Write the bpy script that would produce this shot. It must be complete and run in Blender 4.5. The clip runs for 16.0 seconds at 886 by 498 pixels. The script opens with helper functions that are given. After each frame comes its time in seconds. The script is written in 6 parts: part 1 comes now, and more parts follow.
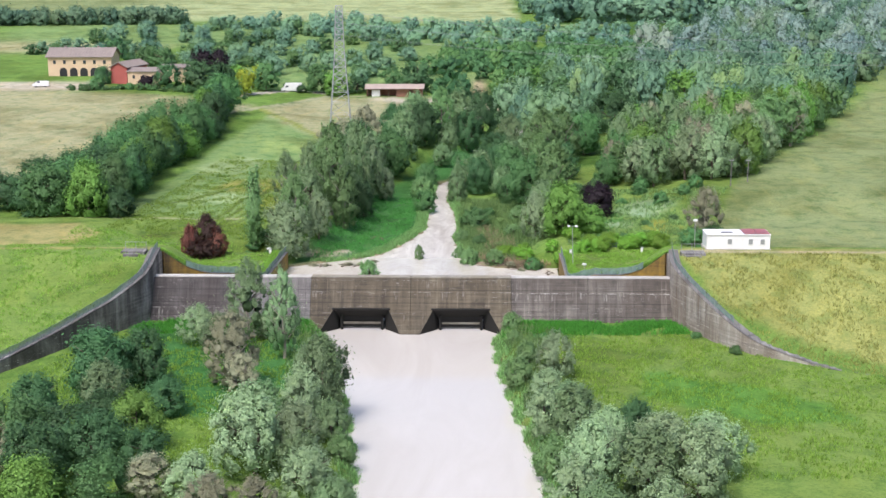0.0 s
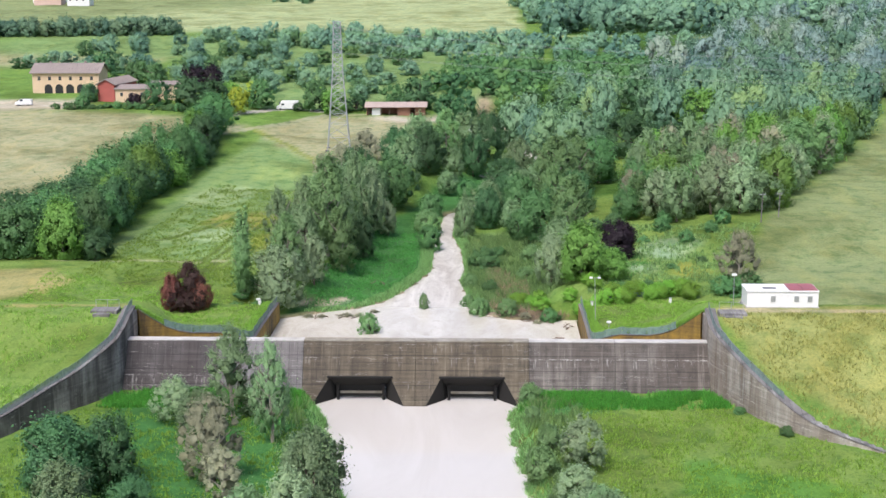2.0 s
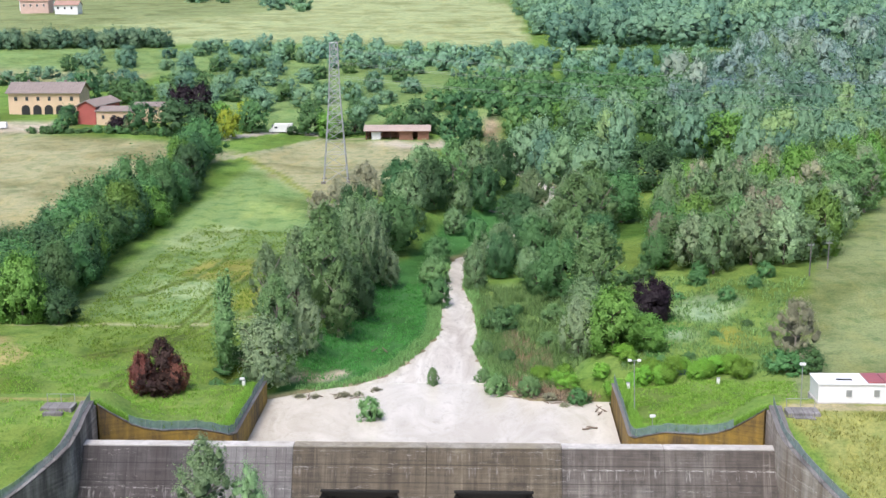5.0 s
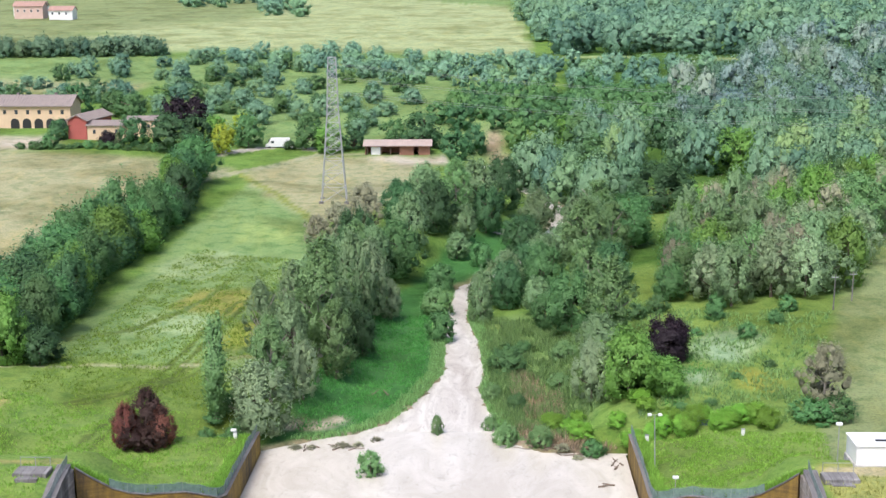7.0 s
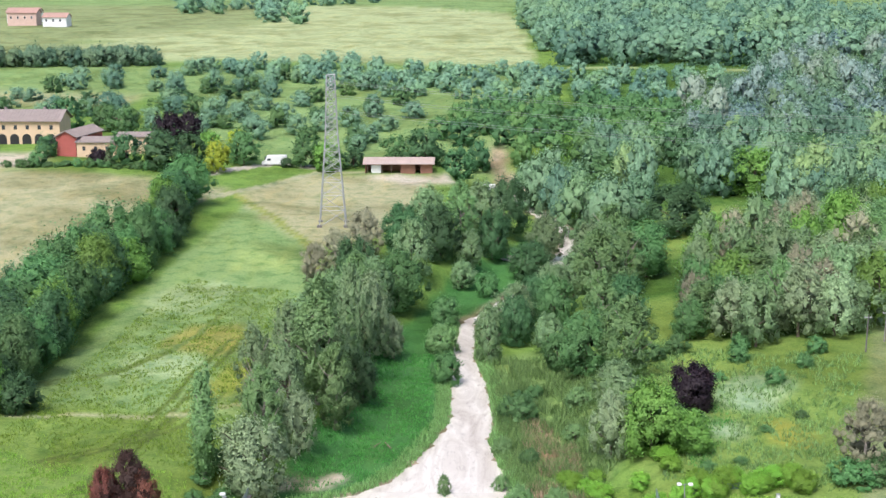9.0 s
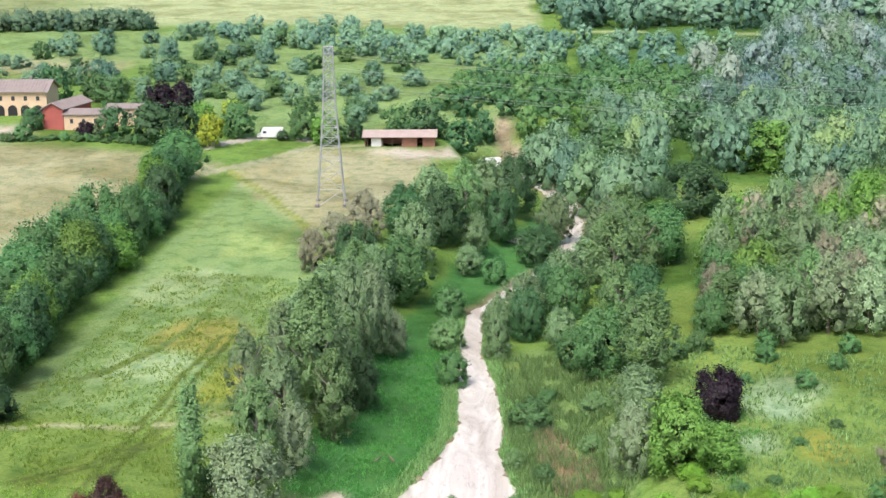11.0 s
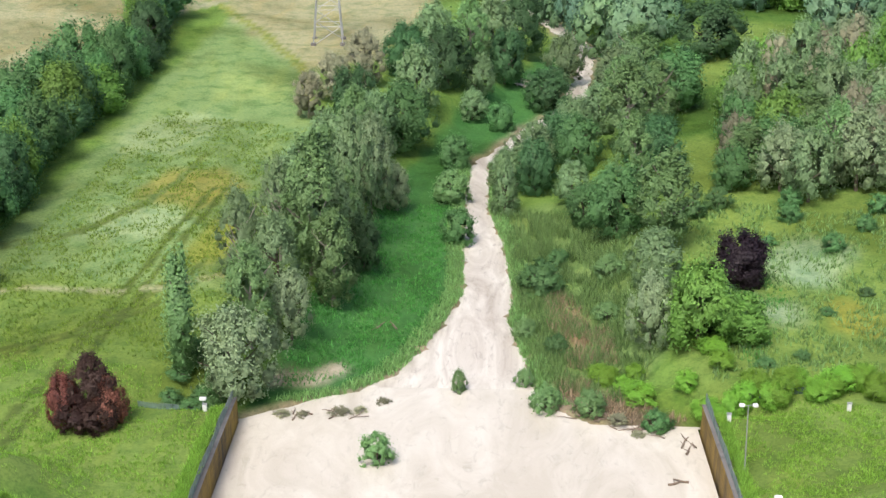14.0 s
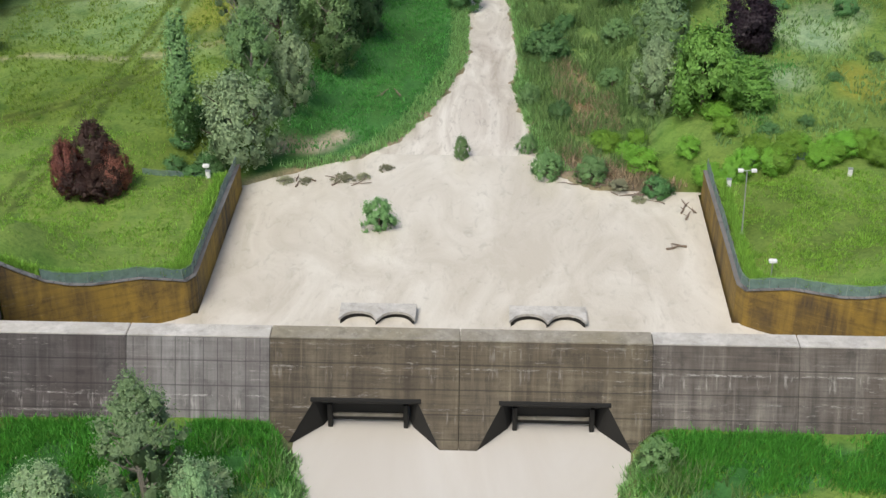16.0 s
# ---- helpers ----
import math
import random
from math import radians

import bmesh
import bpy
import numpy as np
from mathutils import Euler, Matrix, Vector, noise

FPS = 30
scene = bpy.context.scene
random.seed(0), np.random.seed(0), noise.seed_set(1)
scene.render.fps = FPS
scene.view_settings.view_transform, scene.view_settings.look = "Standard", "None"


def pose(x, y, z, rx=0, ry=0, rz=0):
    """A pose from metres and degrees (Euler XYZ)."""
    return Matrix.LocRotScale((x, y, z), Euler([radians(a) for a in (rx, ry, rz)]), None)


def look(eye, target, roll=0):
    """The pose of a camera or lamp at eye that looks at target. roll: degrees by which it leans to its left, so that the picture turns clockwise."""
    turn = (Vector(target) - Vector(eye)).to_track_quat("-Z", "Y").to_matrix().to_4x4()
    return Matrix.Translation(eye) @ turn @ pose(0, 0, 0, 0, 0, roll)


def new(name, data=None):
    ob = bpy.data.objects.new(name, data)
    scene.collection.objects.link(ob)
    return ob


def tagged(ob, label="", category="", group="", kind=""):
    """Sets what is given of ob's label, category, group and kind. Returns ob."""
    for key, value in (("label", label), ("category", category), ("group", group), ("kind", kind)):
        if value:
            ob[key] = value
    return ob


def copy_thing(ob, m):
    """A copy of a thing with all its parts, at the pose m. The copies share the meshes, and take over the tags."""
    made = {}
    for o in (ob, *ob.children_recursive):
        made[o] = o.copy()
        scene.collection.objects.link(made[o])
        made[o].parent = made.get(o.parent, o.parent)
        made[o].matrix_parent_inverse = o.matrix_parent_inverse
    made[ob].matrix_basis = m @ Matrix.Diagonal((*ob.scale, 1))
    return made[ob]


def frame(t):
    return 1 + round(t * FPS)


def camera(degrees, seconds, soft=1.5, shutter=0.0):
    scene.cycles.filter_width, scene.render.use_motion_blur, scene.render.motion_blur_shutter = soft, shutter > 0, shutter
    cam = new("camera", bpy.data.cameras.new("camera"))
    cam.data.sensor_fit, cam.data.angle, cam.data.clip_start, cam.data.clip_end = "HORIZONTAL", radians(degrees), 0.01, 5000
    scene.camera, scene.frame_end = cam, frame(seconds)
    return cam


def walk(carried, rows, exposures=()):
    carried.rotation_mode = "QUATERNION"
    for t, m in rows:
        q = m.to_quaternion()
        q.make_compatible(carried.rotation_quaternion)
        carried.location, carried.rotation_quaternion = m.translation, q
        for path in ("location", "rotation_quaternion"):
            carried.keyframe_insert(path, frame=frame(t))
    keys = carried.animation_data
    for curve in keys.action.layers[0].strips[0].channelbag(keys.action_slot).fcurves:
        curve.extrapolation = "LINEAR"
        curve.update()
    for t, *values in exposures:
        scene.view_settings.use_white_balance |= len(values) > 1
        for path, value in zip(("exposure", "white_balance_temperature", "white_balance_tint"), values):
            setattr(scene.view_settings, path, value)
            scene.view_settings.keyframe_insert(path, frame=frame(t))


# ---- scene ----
import itertools

cam = camera(36.057, 16.0, 1.5)
PATH = [
    (0, (10.788, -185.552, 41.997), (7.493, -87.631, 21.978), -0.145),
    (0.5, (10.357, -179.263, 42.918), (7.048, -81.338, 22.924), -0.192),
    (1, (9.562, -170.131, 44.001), (6.256, -72.198, 24.044), -0.201),
    (1.5, (9.206, -166.759, 44.492), (5.922, -68.816, 24.586), -0.244),
    (2, (9.001, -163.473, 44.834), (5.677, -65.520, 24.982), -0.185),
    (2.5, (8.739, -160.593, 45.270), (5.410, -62.632, 25.456), -0.172),
    (3, (8.188, -155.488, 45.864), (4.895, -57.525, 26.054), -0.157),
    (3.5, (7.815, -150.859, 46.556), (4.533, -52.905, 26.698), -0.205),
    (4, (7.200, -144.168, 47.387), (3.958, -46.206, 27.566), -0.205),
    (6.5, (5.296, -126.618, 50.131), (2.241, -28.641, 30.351), -0.141),
    (7, (5.060, -122.803, 51.165), (1.955, -24.837, 31.341), -0.204),
    (7.5, (4.661, -119.526, 51.874), (1.607, -21.548, 32.101), -0.177),
    (8, (4.152, -113.630, 52.992), (1.089, -15.645, 33.252), -0.213),
    (8.5, (3.751, -111.021, 53.187), (0.743, -13.010, 33.567), -0.098),
    (11, (2.238, -94.381, 55.527), (-0.717, 2.957, 32.800), -0.203),
    (11.5, (1.343, -91.295, 55.652), (-1.343, 5.393, 30.269), 0.150),
    (12, (1.192, -88.594, 55.749), (-1.493, 7.528, 28.301), 0.146),
    (12.5, (0.907, -86.657, 55.887), (-1.700, 9.070, 27.086), 0.230),
    (13, (0.806, -84.803, 56.008), (-1.795, 10.518, 25.888), 0.222),
    (13.5, (0.525, -83.420, 56.098), (-1.959, 11.424, 24.499), 0.261),
    (14, (0.730, -82.645, 55.913), (-1.853, 11.036, 21.025), 0.236),
    (14.5, (1.244, -82.782, 56.279), (-1.689, 9.228, 17.219), 0.098),
    (15, (2.082, -82.701, 55.710), (-1.463, 7.534, 12.755), -0.181),
    (15.5, (2.312, -82.806, 55.637), (-1.399, 5.838, 9.502), -0.312),
    (16, (2.366, -82.705, 55.721), (-1.325, 3.710, 5.532), -0.307),
]
EXPOSURES = [(0, 0.87, 6120, 14), (4, 0.89, 6080, 14), (8, 0.97, 6080, 14), (12.5, 1.10, 6400, 14), (13.5, 1.02, 6450, 12), (14.5, 0.76, 6500, 9), (15, 0.66, 6500, 7), (16, 0.47, 6500, 7)]
walk(cam, [(t, look(eye, target, roll)) for t, eye, target, roll in PATH], EXPOSURES)


# ---- light ----
SUN_ELEVATION, SUN_TURN = 58.0, 205.0
world = bpy.data.worlds.new("sky")
scene.world = world
world.use_nodes = True
wn, wl_ = world.node_tree.nodes, world.node_tree.links
wn.clear()
sky = wn.new("ShaderNodeTexSky")
sky.sky_type, sky.sun_disc = "NISHITA", False
sky.sun_elevation, sky.sun_rotation = radians(SUN_ELEVATION), radians(SUN_TURN)
sky.air_density, sky.dust_density, sky.ozone_density = 1.0, 4.0, 1.0
bg = wn.new("ShaderNodeBackground")
bg.inputs["Strength"].default_value = 0.112
wo = wn.new("ShaderNodeOutputWorld")
wl_.new(sky.outputs[0], bg.inputs["Color"])
wl_.new(bg.outputs[0], wo.inputs["Surface"])

sun = new("sun", bpy.data.lights.new("sun", "SUN"))
sun.data.energy, sun.data.angle, sun.data.color = 1.75, radians(24), (1.0, 0.97, 0.92)
sun_dir = Vector((math.sin(radians(SUN_TURN)) * math.cos(radians(SUN_ELEVATION)), math.cos(radians(SUN_TURN)) * math.cos(radians(SUN_ELEVATION)), math.sin(radians(SUN_ELEVATION))))
sun.matrix_world = look(sun_dir * 300, (0, 0, 0))


# ---- materials ----
def material(name):
    m = bpy.data.materials.new(name)
    m.use_nodes = True
    t = m.node_tree
    b = t.nodes["Principled BSDF"]
    return m, t, b


def node(t, kind, **values):
    n = t.nodes.new(kind)
    for k, v in values.items():
        if k in n.inputs:
            n.inputs[k].default_value = v
    return n


def coords(t, scale=(1, 1, 1), where="Object"):
    c = t.nodes.new("ShaderNodeNewGeometry") if where == "World" else t.nodes.new("ShaderNodeTexCoord")
    mp = t.nodes.new("ShaderNodeMapping")
    mp.inputs["Scale"].default_value = scale
    t.links.new(c.outputs["Position" if where == "World" else where], mp.inputs["Vector"])
    return mp.outputs["Vector"]


def noise_tex(t, vec, scale, detail=4.0, rough=0.6, distortion=0.0):
    n = t.nodes.new("ShaderNodeTexNoise")
    n.inputs["Scale"].default_value, n.inputs["Detail"].default_value = scale, detail
    n.inputs["Roughness"].default_value, n.inputs["Distortion"].default_value = rough, distortion
    t.links.new(vec, n.inputs["Vector"])
    return n.outputs["Fac"]


def ramp(t, fac, stops):
    r = t.nodes.new("ShaderNodeValToRGB")
    e = r.color_ramp.elements
    while len(e) < len(stops):
        e.new(0.5)
    for el, (p, c) in zip(e, stops):
        el.position = p
        el.color = (*c, 1) if isinstance(c, tuple) else (c, c, c, 1)
    t.links.new(fac, r.inputs["Fac"])
    return r.outputs["Color"]


def mix(t, a, b, fac, how="MIX"):
    m = t.nodes.new("ShaderNodeMix")
    m.data_type, m.blend_type = "RGBA", how
    for socket, v in ((m.inputs["Factor"], fac), (m.inputs["A"], a), (m.inputs["B"], b)):
        if isinstance(v, bpy.types.NodeSocket):
            t.links.new(v, socket)
        elif socket.type == "RGBA":
            socket.default_value = (*v, 1) if isinstance(v, tuple) else (v, v, v, 1)
        else:
            socket.default_value = v
    return m.outputs["Result"]


def bump(t, b, heights, strength=0.4, distance=0.05):
    n = t.nodes.new("ShaderNodeBump")
    n.inputs["Strength"].default_value, n.inputs["Distance"].default_value = strength, distance
    t.links.new(heights, n.inputs["Height"])
    t.links.new(n.outputs["Normal"], b.inputs["Normal"])


def plain(name, color, rough=0.7, metal=0.0, grain=6.0, vary=0.25):
    """Paint, wood, metal or stone: one colour, with grain and stains."""
    m, t, b = material(name)
    v = coords(t, where="Object")
    fine = noise_tex(t, v, grain * 4, 5)
    coarse = noise_tex(t, v, grain * 0.25, 4)
    c = mix(t, tuple(k * (1 - vary) for k in color), tuple(min(1, k * (1 + vary * 0.7)) for k in color), coarse)
    c = mix(t, c, tuple(k * 0.6 for k in color), ramp(t, fine, ((0.5, 0.0), (0.85, 0.5))))
    t.links.new(c, b.inputs["Base Color"])
    b.inputs["Roughness"].default_value, b.inputs["Metallic"].default_value = rough, metal
    bump(t, b, fine, 0.25, 0.01)
    return m


def band(t, v, low, high, soft):
    """1 between two heights, 0 outside."""
    sep = t.nodes.new("ShaderNodeSeparateXYZ")
    t.links.new(v, sep.inputs[0])
    ends = []
    for a, b in ((low - soft, low + soft), (high + soft, high - soft)):
        r = t.nodes.new("ShaderNodeMapRange")
        r.inputs["From Min"].default_value, r.inputs["From Max"].default_value = a, b
        t.links.new(sep.outputs["Z"], r.inputs["Value"])
        ends.append(r.outputs[0])
    return mix(t, 0.0, ends[0], ends[1])


def concrete(name, dark, light, stain, board=0.6, white=0.5, form=True, grid=0.3, drips=0.4, along=0.06, lime_at=None, patchy=0.75):
    """Old cast concrete: board marks, shutter lines, lime runs, dark water stains."""
    m, t, b = material(name)
    v = coords(t, where="World")
    patch = noise_tex(t, v, 0.16, 6, 0.62, 0.5)
    blot = noise_tex(t, v, 0.7, 6, 0.7, 0.4)
    run = noise_tex(t, coords(t, (0.45, 0.45 * along, 0.04), "World"), 1.0, 5, 0.7)
    boards = noise_tex(t, coords(t, (0.10, 0.10, 3.4), "World"), 1.0, 5, 0.72)
    fine = noise_tex(t, v, 7.0, 7, 0.75)
    c = mix(t, dark, light, ramp(t, run, ((0.38, 0.0), (0.64, 1.0))))
    c = mix(t, c, stain, ramp(t, patch, ((0.40, 0.0), (0.62, patchy))))
    c = mix(t, c, tuple(k * 0.55 for k in dark), ramp(t, boards, ((0.50, 0.0), (0.68, board))))
    c = mix(t, c, tuple(min(0.7, k * 1.35) for k in light), ramp(t, boards, ((0.30, board * 0.7), (0.44, 0.0))))
    c = mix(t, c, tuple(k * 0.5 for k in dark), ramp(t, blot, ((0.52, 0.0), (0.72, 0.6))))
    drip = noise_tex(t, coords(t, (1.5, 1.5 * along, 0.07), "World"), 1.0, 4, 0.6)
    c = mix(t, c, tuple(min(0.6, k * 1.6) for k in light), ramp(t, drip, ((0.58, 0.0), (0.72, 0.8 * drips))))
    c = mix(t, c, tuple(k * 0.45 for k in dark), ramp(t, drip, ((0.28, 0.8 * drips), (0.42, 0.0))))
    speck = noise_tex(t, coords(t, (0.8, 0.8, 5.0), "World"), 1.0, 7, 0.75)
    gate = noise_tex(t, coords(t, (0.12, 0.12, 0.7), "World"), 1.0, 3, 0.5)
    lime = mix(t, ramp(t, speck, ((0.58, 0.0), (0.66, 1.0))), 0.0, ramp(t, gate, ((0.46, 1.0), (0.58, 0.0))))
    c = mix(t, c, (0.62, 0.59, 0.54), mix(t, 0.0, lime, white))
    c = mix(t, c, tuple(k * 0.5 for k in dark), ramp(t, fine, ((0.5, 0.0), (0.85, 0.35))))
    if form:
        # shutter lines both ways
        for way, scale, hold in (("Z", 0.19, 0.6), ("X", 0.30, grid)):
            w = t.nodes.new("ShaderNodeTexWave")
            w.wave_type, w.bands_direction = "BANDS", way
            w.inputs["Scale"].default_value, w.inputs["Distortion"].default_value, w.inputs["Detail Scale"].default_value = scale, 0.12, 3.0
            t.links.new(v, w.inputs["Vector"])
            c = mix(t, c, tuple(k * 0.35 for k in dark), mix(t, 0.0, ramp(t, w.outputs["Fac"], ((0.0, 1.0), (0.014, 0.0))), hold))
    for z, strong in lime_at or ():
        # lime weeping from a cold joint, in broken dashes with short runs below
        dash = noise_tex(t, coords(t, (0.55, 0.55, 2.5), "World"), 1.0, 7, 0.85, 0.6)
        line = mix(t, 0.0, band(t, v, z - 0.06, z + 0.03, 0.06), ramp(t, dash, ((0.50, 0.0), (0.64, strong))))
        tear = noise_tex(t, coords(t, (2.2, 2.2 * along, 0.3), "World"), 1.0, 4, 0.7)
        fall = mix(t, 0.0, band(t, v, z - 0.9, z, 0.25), ramp(t, tear, ((0.58, 0.0), (0.70, strong * 0.55))))
        c = mix(t, c, (0.70, 0.68, 0.64), line)
        c = mix(t, c, (0.52, 0.49, 0.45), fall)
    t.links.new(c, b.inputs["Base Color"])
    b.inputs["Roughness"].default_value = 0.88
    bump(t, b, mix(t, fine, boards, 0.5), 0.5, 0.04)
    return m


def leaves(name, color, sheen=0.3, spread=0.14):
    m, t, b = material(name)
    g = t.nodes.new("ShaderNodeNewGeometry")
    o = t.nodes.new("ShaderNodeObjectInfo")
    at = t.nodes.new("ShaderNodeAttribute")
    at.attribute_name = "tone"
    v = coords(t, where="Object")
    lump = noise_tex(t, v, 0.8, 3)
    c = mix(t, tuple(k * (1 - spread) for k in color), tuple(min(1, k * (1 + spread * 1.3)) for k in color), g.outputs["Random Per Island"])
    c = mix(t, c, tuple(k * f for k, f in zip(color, (1.28, 1.2, 1.0))), ramp(t, lump, ((0.5, 0.0), (0.75, 0.6))))
    # tree by tree: some fresher and yellower, some duller and darker
    c = mix(t, c, tuple(k * f for k, f in zip(color, (1.3, 1.15, 0.95))), ramp(t, at.outputs["Fac"], ((0.25, 0.0), (1.0, 0.85))))
    neg = t.nodes.new("ShaderNodeMath")
    neg.operation = "MULTIPLY"
    neg.inputs[1].default_value = -1.0
    t.links.new(at.outputs["Fac"], neg.inputs[0])
    c = mix(t, c, tuple(k * f for k, f in zip(color, (0.52, 0.64, 0.74))), ramp(t, neg.outputs[0], ((0.15, 0.0), (1.0, 0.9))))
    h = t.nodes.new("ShaderNodeHueSaturation")
    r1 = t.nodes.new("ShaderNodeMapRange")
    r1.inputs["To Min"].default_value, r1.inputs["To Max"].default_value = 0.72, 1.3
    t.links.new(o.outputs["Random"], r1.inputs["Value"])
    t.links.new(r1.outputs[0], h.inputs["Value"])
    r2 = t.nodes.new("ShaderNodeMapRange")
    r2.inputs["To Min"].default_value, r2.inputs["To Max"].default_value = 0.488, 0.514
    t.links.new(o.outputs["Random"], r2.inputs["Value"])
    t.links.new(r2.outputs[0], h.inputs["Hue"])
    t.links.new(c, h.inputs["Color"])
    t.links.new(h.outputs[0], b.inputs["Base Color"])
    b.inputs["Roughness"].default_value = 0.6
    b.inputs["Specular IOR Level"].default_value = sheen
    tr = t.nodes.new("ShaderNodeBsdfTranslucent")
    t.links.new(h.outputs[0], tr.inputs["Color"])
    ms = t.nodes.new("ShaderNodeMixShader")
    ms.inputs[0].default_value = 0.24
    out = t.nodes["Material Output"]
    t.links.new(b.outputs[0], ms.inputs[1])
    t.links.new(tr.outputs[0], ms.inputs[2])
    t.links.new(ms.outputs[0], out.inputs["Surface"])
    return m


def water_material(name, a, b_, flow, rip):
    m, t, b = material(name)
    v = coords(t, flow, "World")
    n1 = noise_tex(t, v, 0.16, 5, 0.6, 1.4)
    n2 = noise_tex(t, v, 1.1, 5, 0.65, 0.8)
    n3 = noise_tex(t, v, 5.0, 4, 0.6)
    c = mix(t, a, b_, ramp(t, n1, ((0.35, 0.0), (0.65, 1.0))))
    c = mix(t, c, tuple(k * 0.66 for k in a), mix(t, 0.0, ramp(t, n2, ((0.55, 0.0), (0.75, 0.8))), rip))
    t.links.new(c, b.inputs["Base Color"])
    b.inputs["Roughness"].default_value = 0.05 + 0.25 * rip
    b.inputs["IOR"].default_value = 1.33
    bump(t, b, mix(t, n2, n3, 0.35), 0.4 * rip, 0.25)
    return m


def ground_material():
    m, t, b = material("grass_ground")
    at = t.nodes.new("ShaderNodeAttribute")
    at.attribute_name = "cover"
    v = coords(t, where="World")
    big = noise_tex(t, v, 0.045, 4, 0.6, 0.6)
    mid = noise_tex(t, v, 0.32, 6, 0.65, 0.4)
    fine = noise_tex(t, v, 2.6, 8, 0.75)
    mow = noise_tex(t, coords(t, (0.22, 0.07, 0.2), "World"), 1.0, 5, 0.6, 0.8)
    c = mix(t, at.outputs["Color"], (0.62, 0.62, 0.5), ramp(t, big, ((0.34, 1.0), (0.55, 0.0))), "MULTIPLY")
    c = mix(t, c, (1.16, 1.07, 0.95), ramp(t, mow, ((0.48, 0.0), (0.7, 0.9))), "MULTIPLY")
    c = mix(t, c, (0.5, 0.66, 0.55), ramp(t, mid, ((0.48, 0.0), (0.68, 0.85))), "MULTIPLY")
    c = mix(t, c, (0.36, 0.45, 0.4), ramp(t, fine, ((0.46, 0.0), (0.75, 0.95))), "MULTIPLY")
    c = mix(t, c, (1.45, 1.35, 1.1), ramp(t, fine, ((0.22, 0.8), (0.42, 0.0))), "MULTIPLY")
    t.links.new(c, b.inputs["Base Color"])
    b.inputs["Roughness"].default_value = 0.95
    b.inputs["Specular IOR Level"].default_value = 0.15
    bump(t, b, mix(t, fine, mid, 0.4), 0.8, 0.3)
    return m


M_GROUND = ground_material()
M_CONC_DARK = concrete("dark_stained_concrete", (0.038, 0.033, 0.032), (0.105, 0.094, 0.09), (0.062, 0.050, 0.046), 0.45, 0.35, True, 0.5, 0.3, lime_at=((-3.95, 0.8), (-5.1, 0.6)))
M_CONC = concrete("stained_concrete", (0.058, 0.050, 0.044), (0.19, 0.168, 0.145), (0.080, 0.064, 0.052), 0.5, 0.3, True, 0.1, 0.6, lime_at=((-2.0, 1.0), (-3.9, 0.35)))
M_CONC_MID = concrete("olive_stained_concrete", (0.052, 0.041, 0.030), (0.165, 0.138, 0.094), (0.075, 0.058, 0.036), 0.5, 0.3, True, 0.1, 0.5, lime_at=((-1.9, 0.45), (-0.4, 0.35), (-4.6, 0.4)))
M_CONC_PALE = concrete("pale_concrete", (0.12, 0.112, 0.108), (0.27, 0.26, 0.25), (0.13, 0.115, 0.108), 0.3, 0.3, True, 0.8, 0.5, lime_at=((-3.95, 0.8),))
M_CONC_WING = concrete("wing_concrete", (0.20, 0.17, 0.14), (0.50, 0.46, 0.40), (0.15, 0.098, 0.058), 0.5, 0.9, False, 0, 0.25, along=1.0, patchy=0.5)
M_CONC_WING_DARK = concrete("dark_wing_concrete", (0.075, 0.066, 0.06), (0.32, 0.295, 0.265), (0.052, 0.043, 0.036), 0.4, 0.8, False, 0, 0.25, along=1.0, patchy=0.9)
M_CONC_OCHRE = concrete("algae_stained_concrete", (0.06, 0.042, 0.025), (0.30, 0.19, 0.035), (0.36, 0.225, 0.028), 0.4, 0.15, False, 0, 0.25, along=1.0, patchy=0.6)
M_CAP = concrete("weathered_cap", (0.36, 0.34, 0.31), (0.60, 0.575, 0.535), (0.40, 0.375, 0.33), 0.2, 0.6, False, along=1.0)
M_CAP_MID = concrete("olive_cap", (0.20, 0.178, 0.14), (0.34, 0.315, 0.265), (0.22, 0.19, 0.125), 0.2, 0.5, False, along=1.0)
# near-black: wet concrete with the shade of gate recesses and hood void painted in
M_WET_SHADE = plain("shade_black_wet_concrete", (0.011, 0.010, 0.008), 0.8, grain=2)
M_WATER = water_material("silty_water", (0.48, 0.435, 0.36), (0.60, 0.56, 0.485), (1, 0.45, 1), 0.6)
M_STREAM = water_material("rough_silty_water", (0.38, 0.33, 0.27), (0.64, 0.60, 0.53), (1.4, 0.45, 1), 1.0)
M_CALM = water_material("calm_silty_water", (0.50, 0.465, 0.415), (0.54, 0.51, 0.465), (0.8, 0.2, 1), 0.03)
M_BARK = plain("bark", (0.13, 0.10, 0.075), 0.9, grain=4)
M_BARK_PALE = plain("pale_bark", (0.32, 0.28, 0.23), 0.9, grain=4)
M_STEEL = plain("galvanised_steel", (0.42, 0.43, 0.43), 0.5, 0.6)
M_POST = plain("grey_green_post", (0.20, 0.25, 0.23), 0.6, 0.3)
M_WHITE = plain("white_paint", (0.78, 0.77, 0.75), 0.5, vary=0.12)
M_RED = plain("red_panel", (0.33, 0.08, 0.08), 0.35)
M_DARK = plain("painted_opening_dark", (0.02, 0.02, 0.022), 0.5)
M_YELLOW = plain("peach_plaster", (0.68, 0.50, 0.33), 0.9, grain=1.5)
M_REDWALL = plain("red_plaster", (0.40, 0.105, 0.085), 0.9, grain=1.5)
M_TILE = plain("clay_roof_tiles", (0.26, 0.215, 0.19), 0.9, grain=3)
M_SHEDROOF = plain("rusty_roof_sheet", (0.42, 0.33, 0.28), 0.8, grain=2)
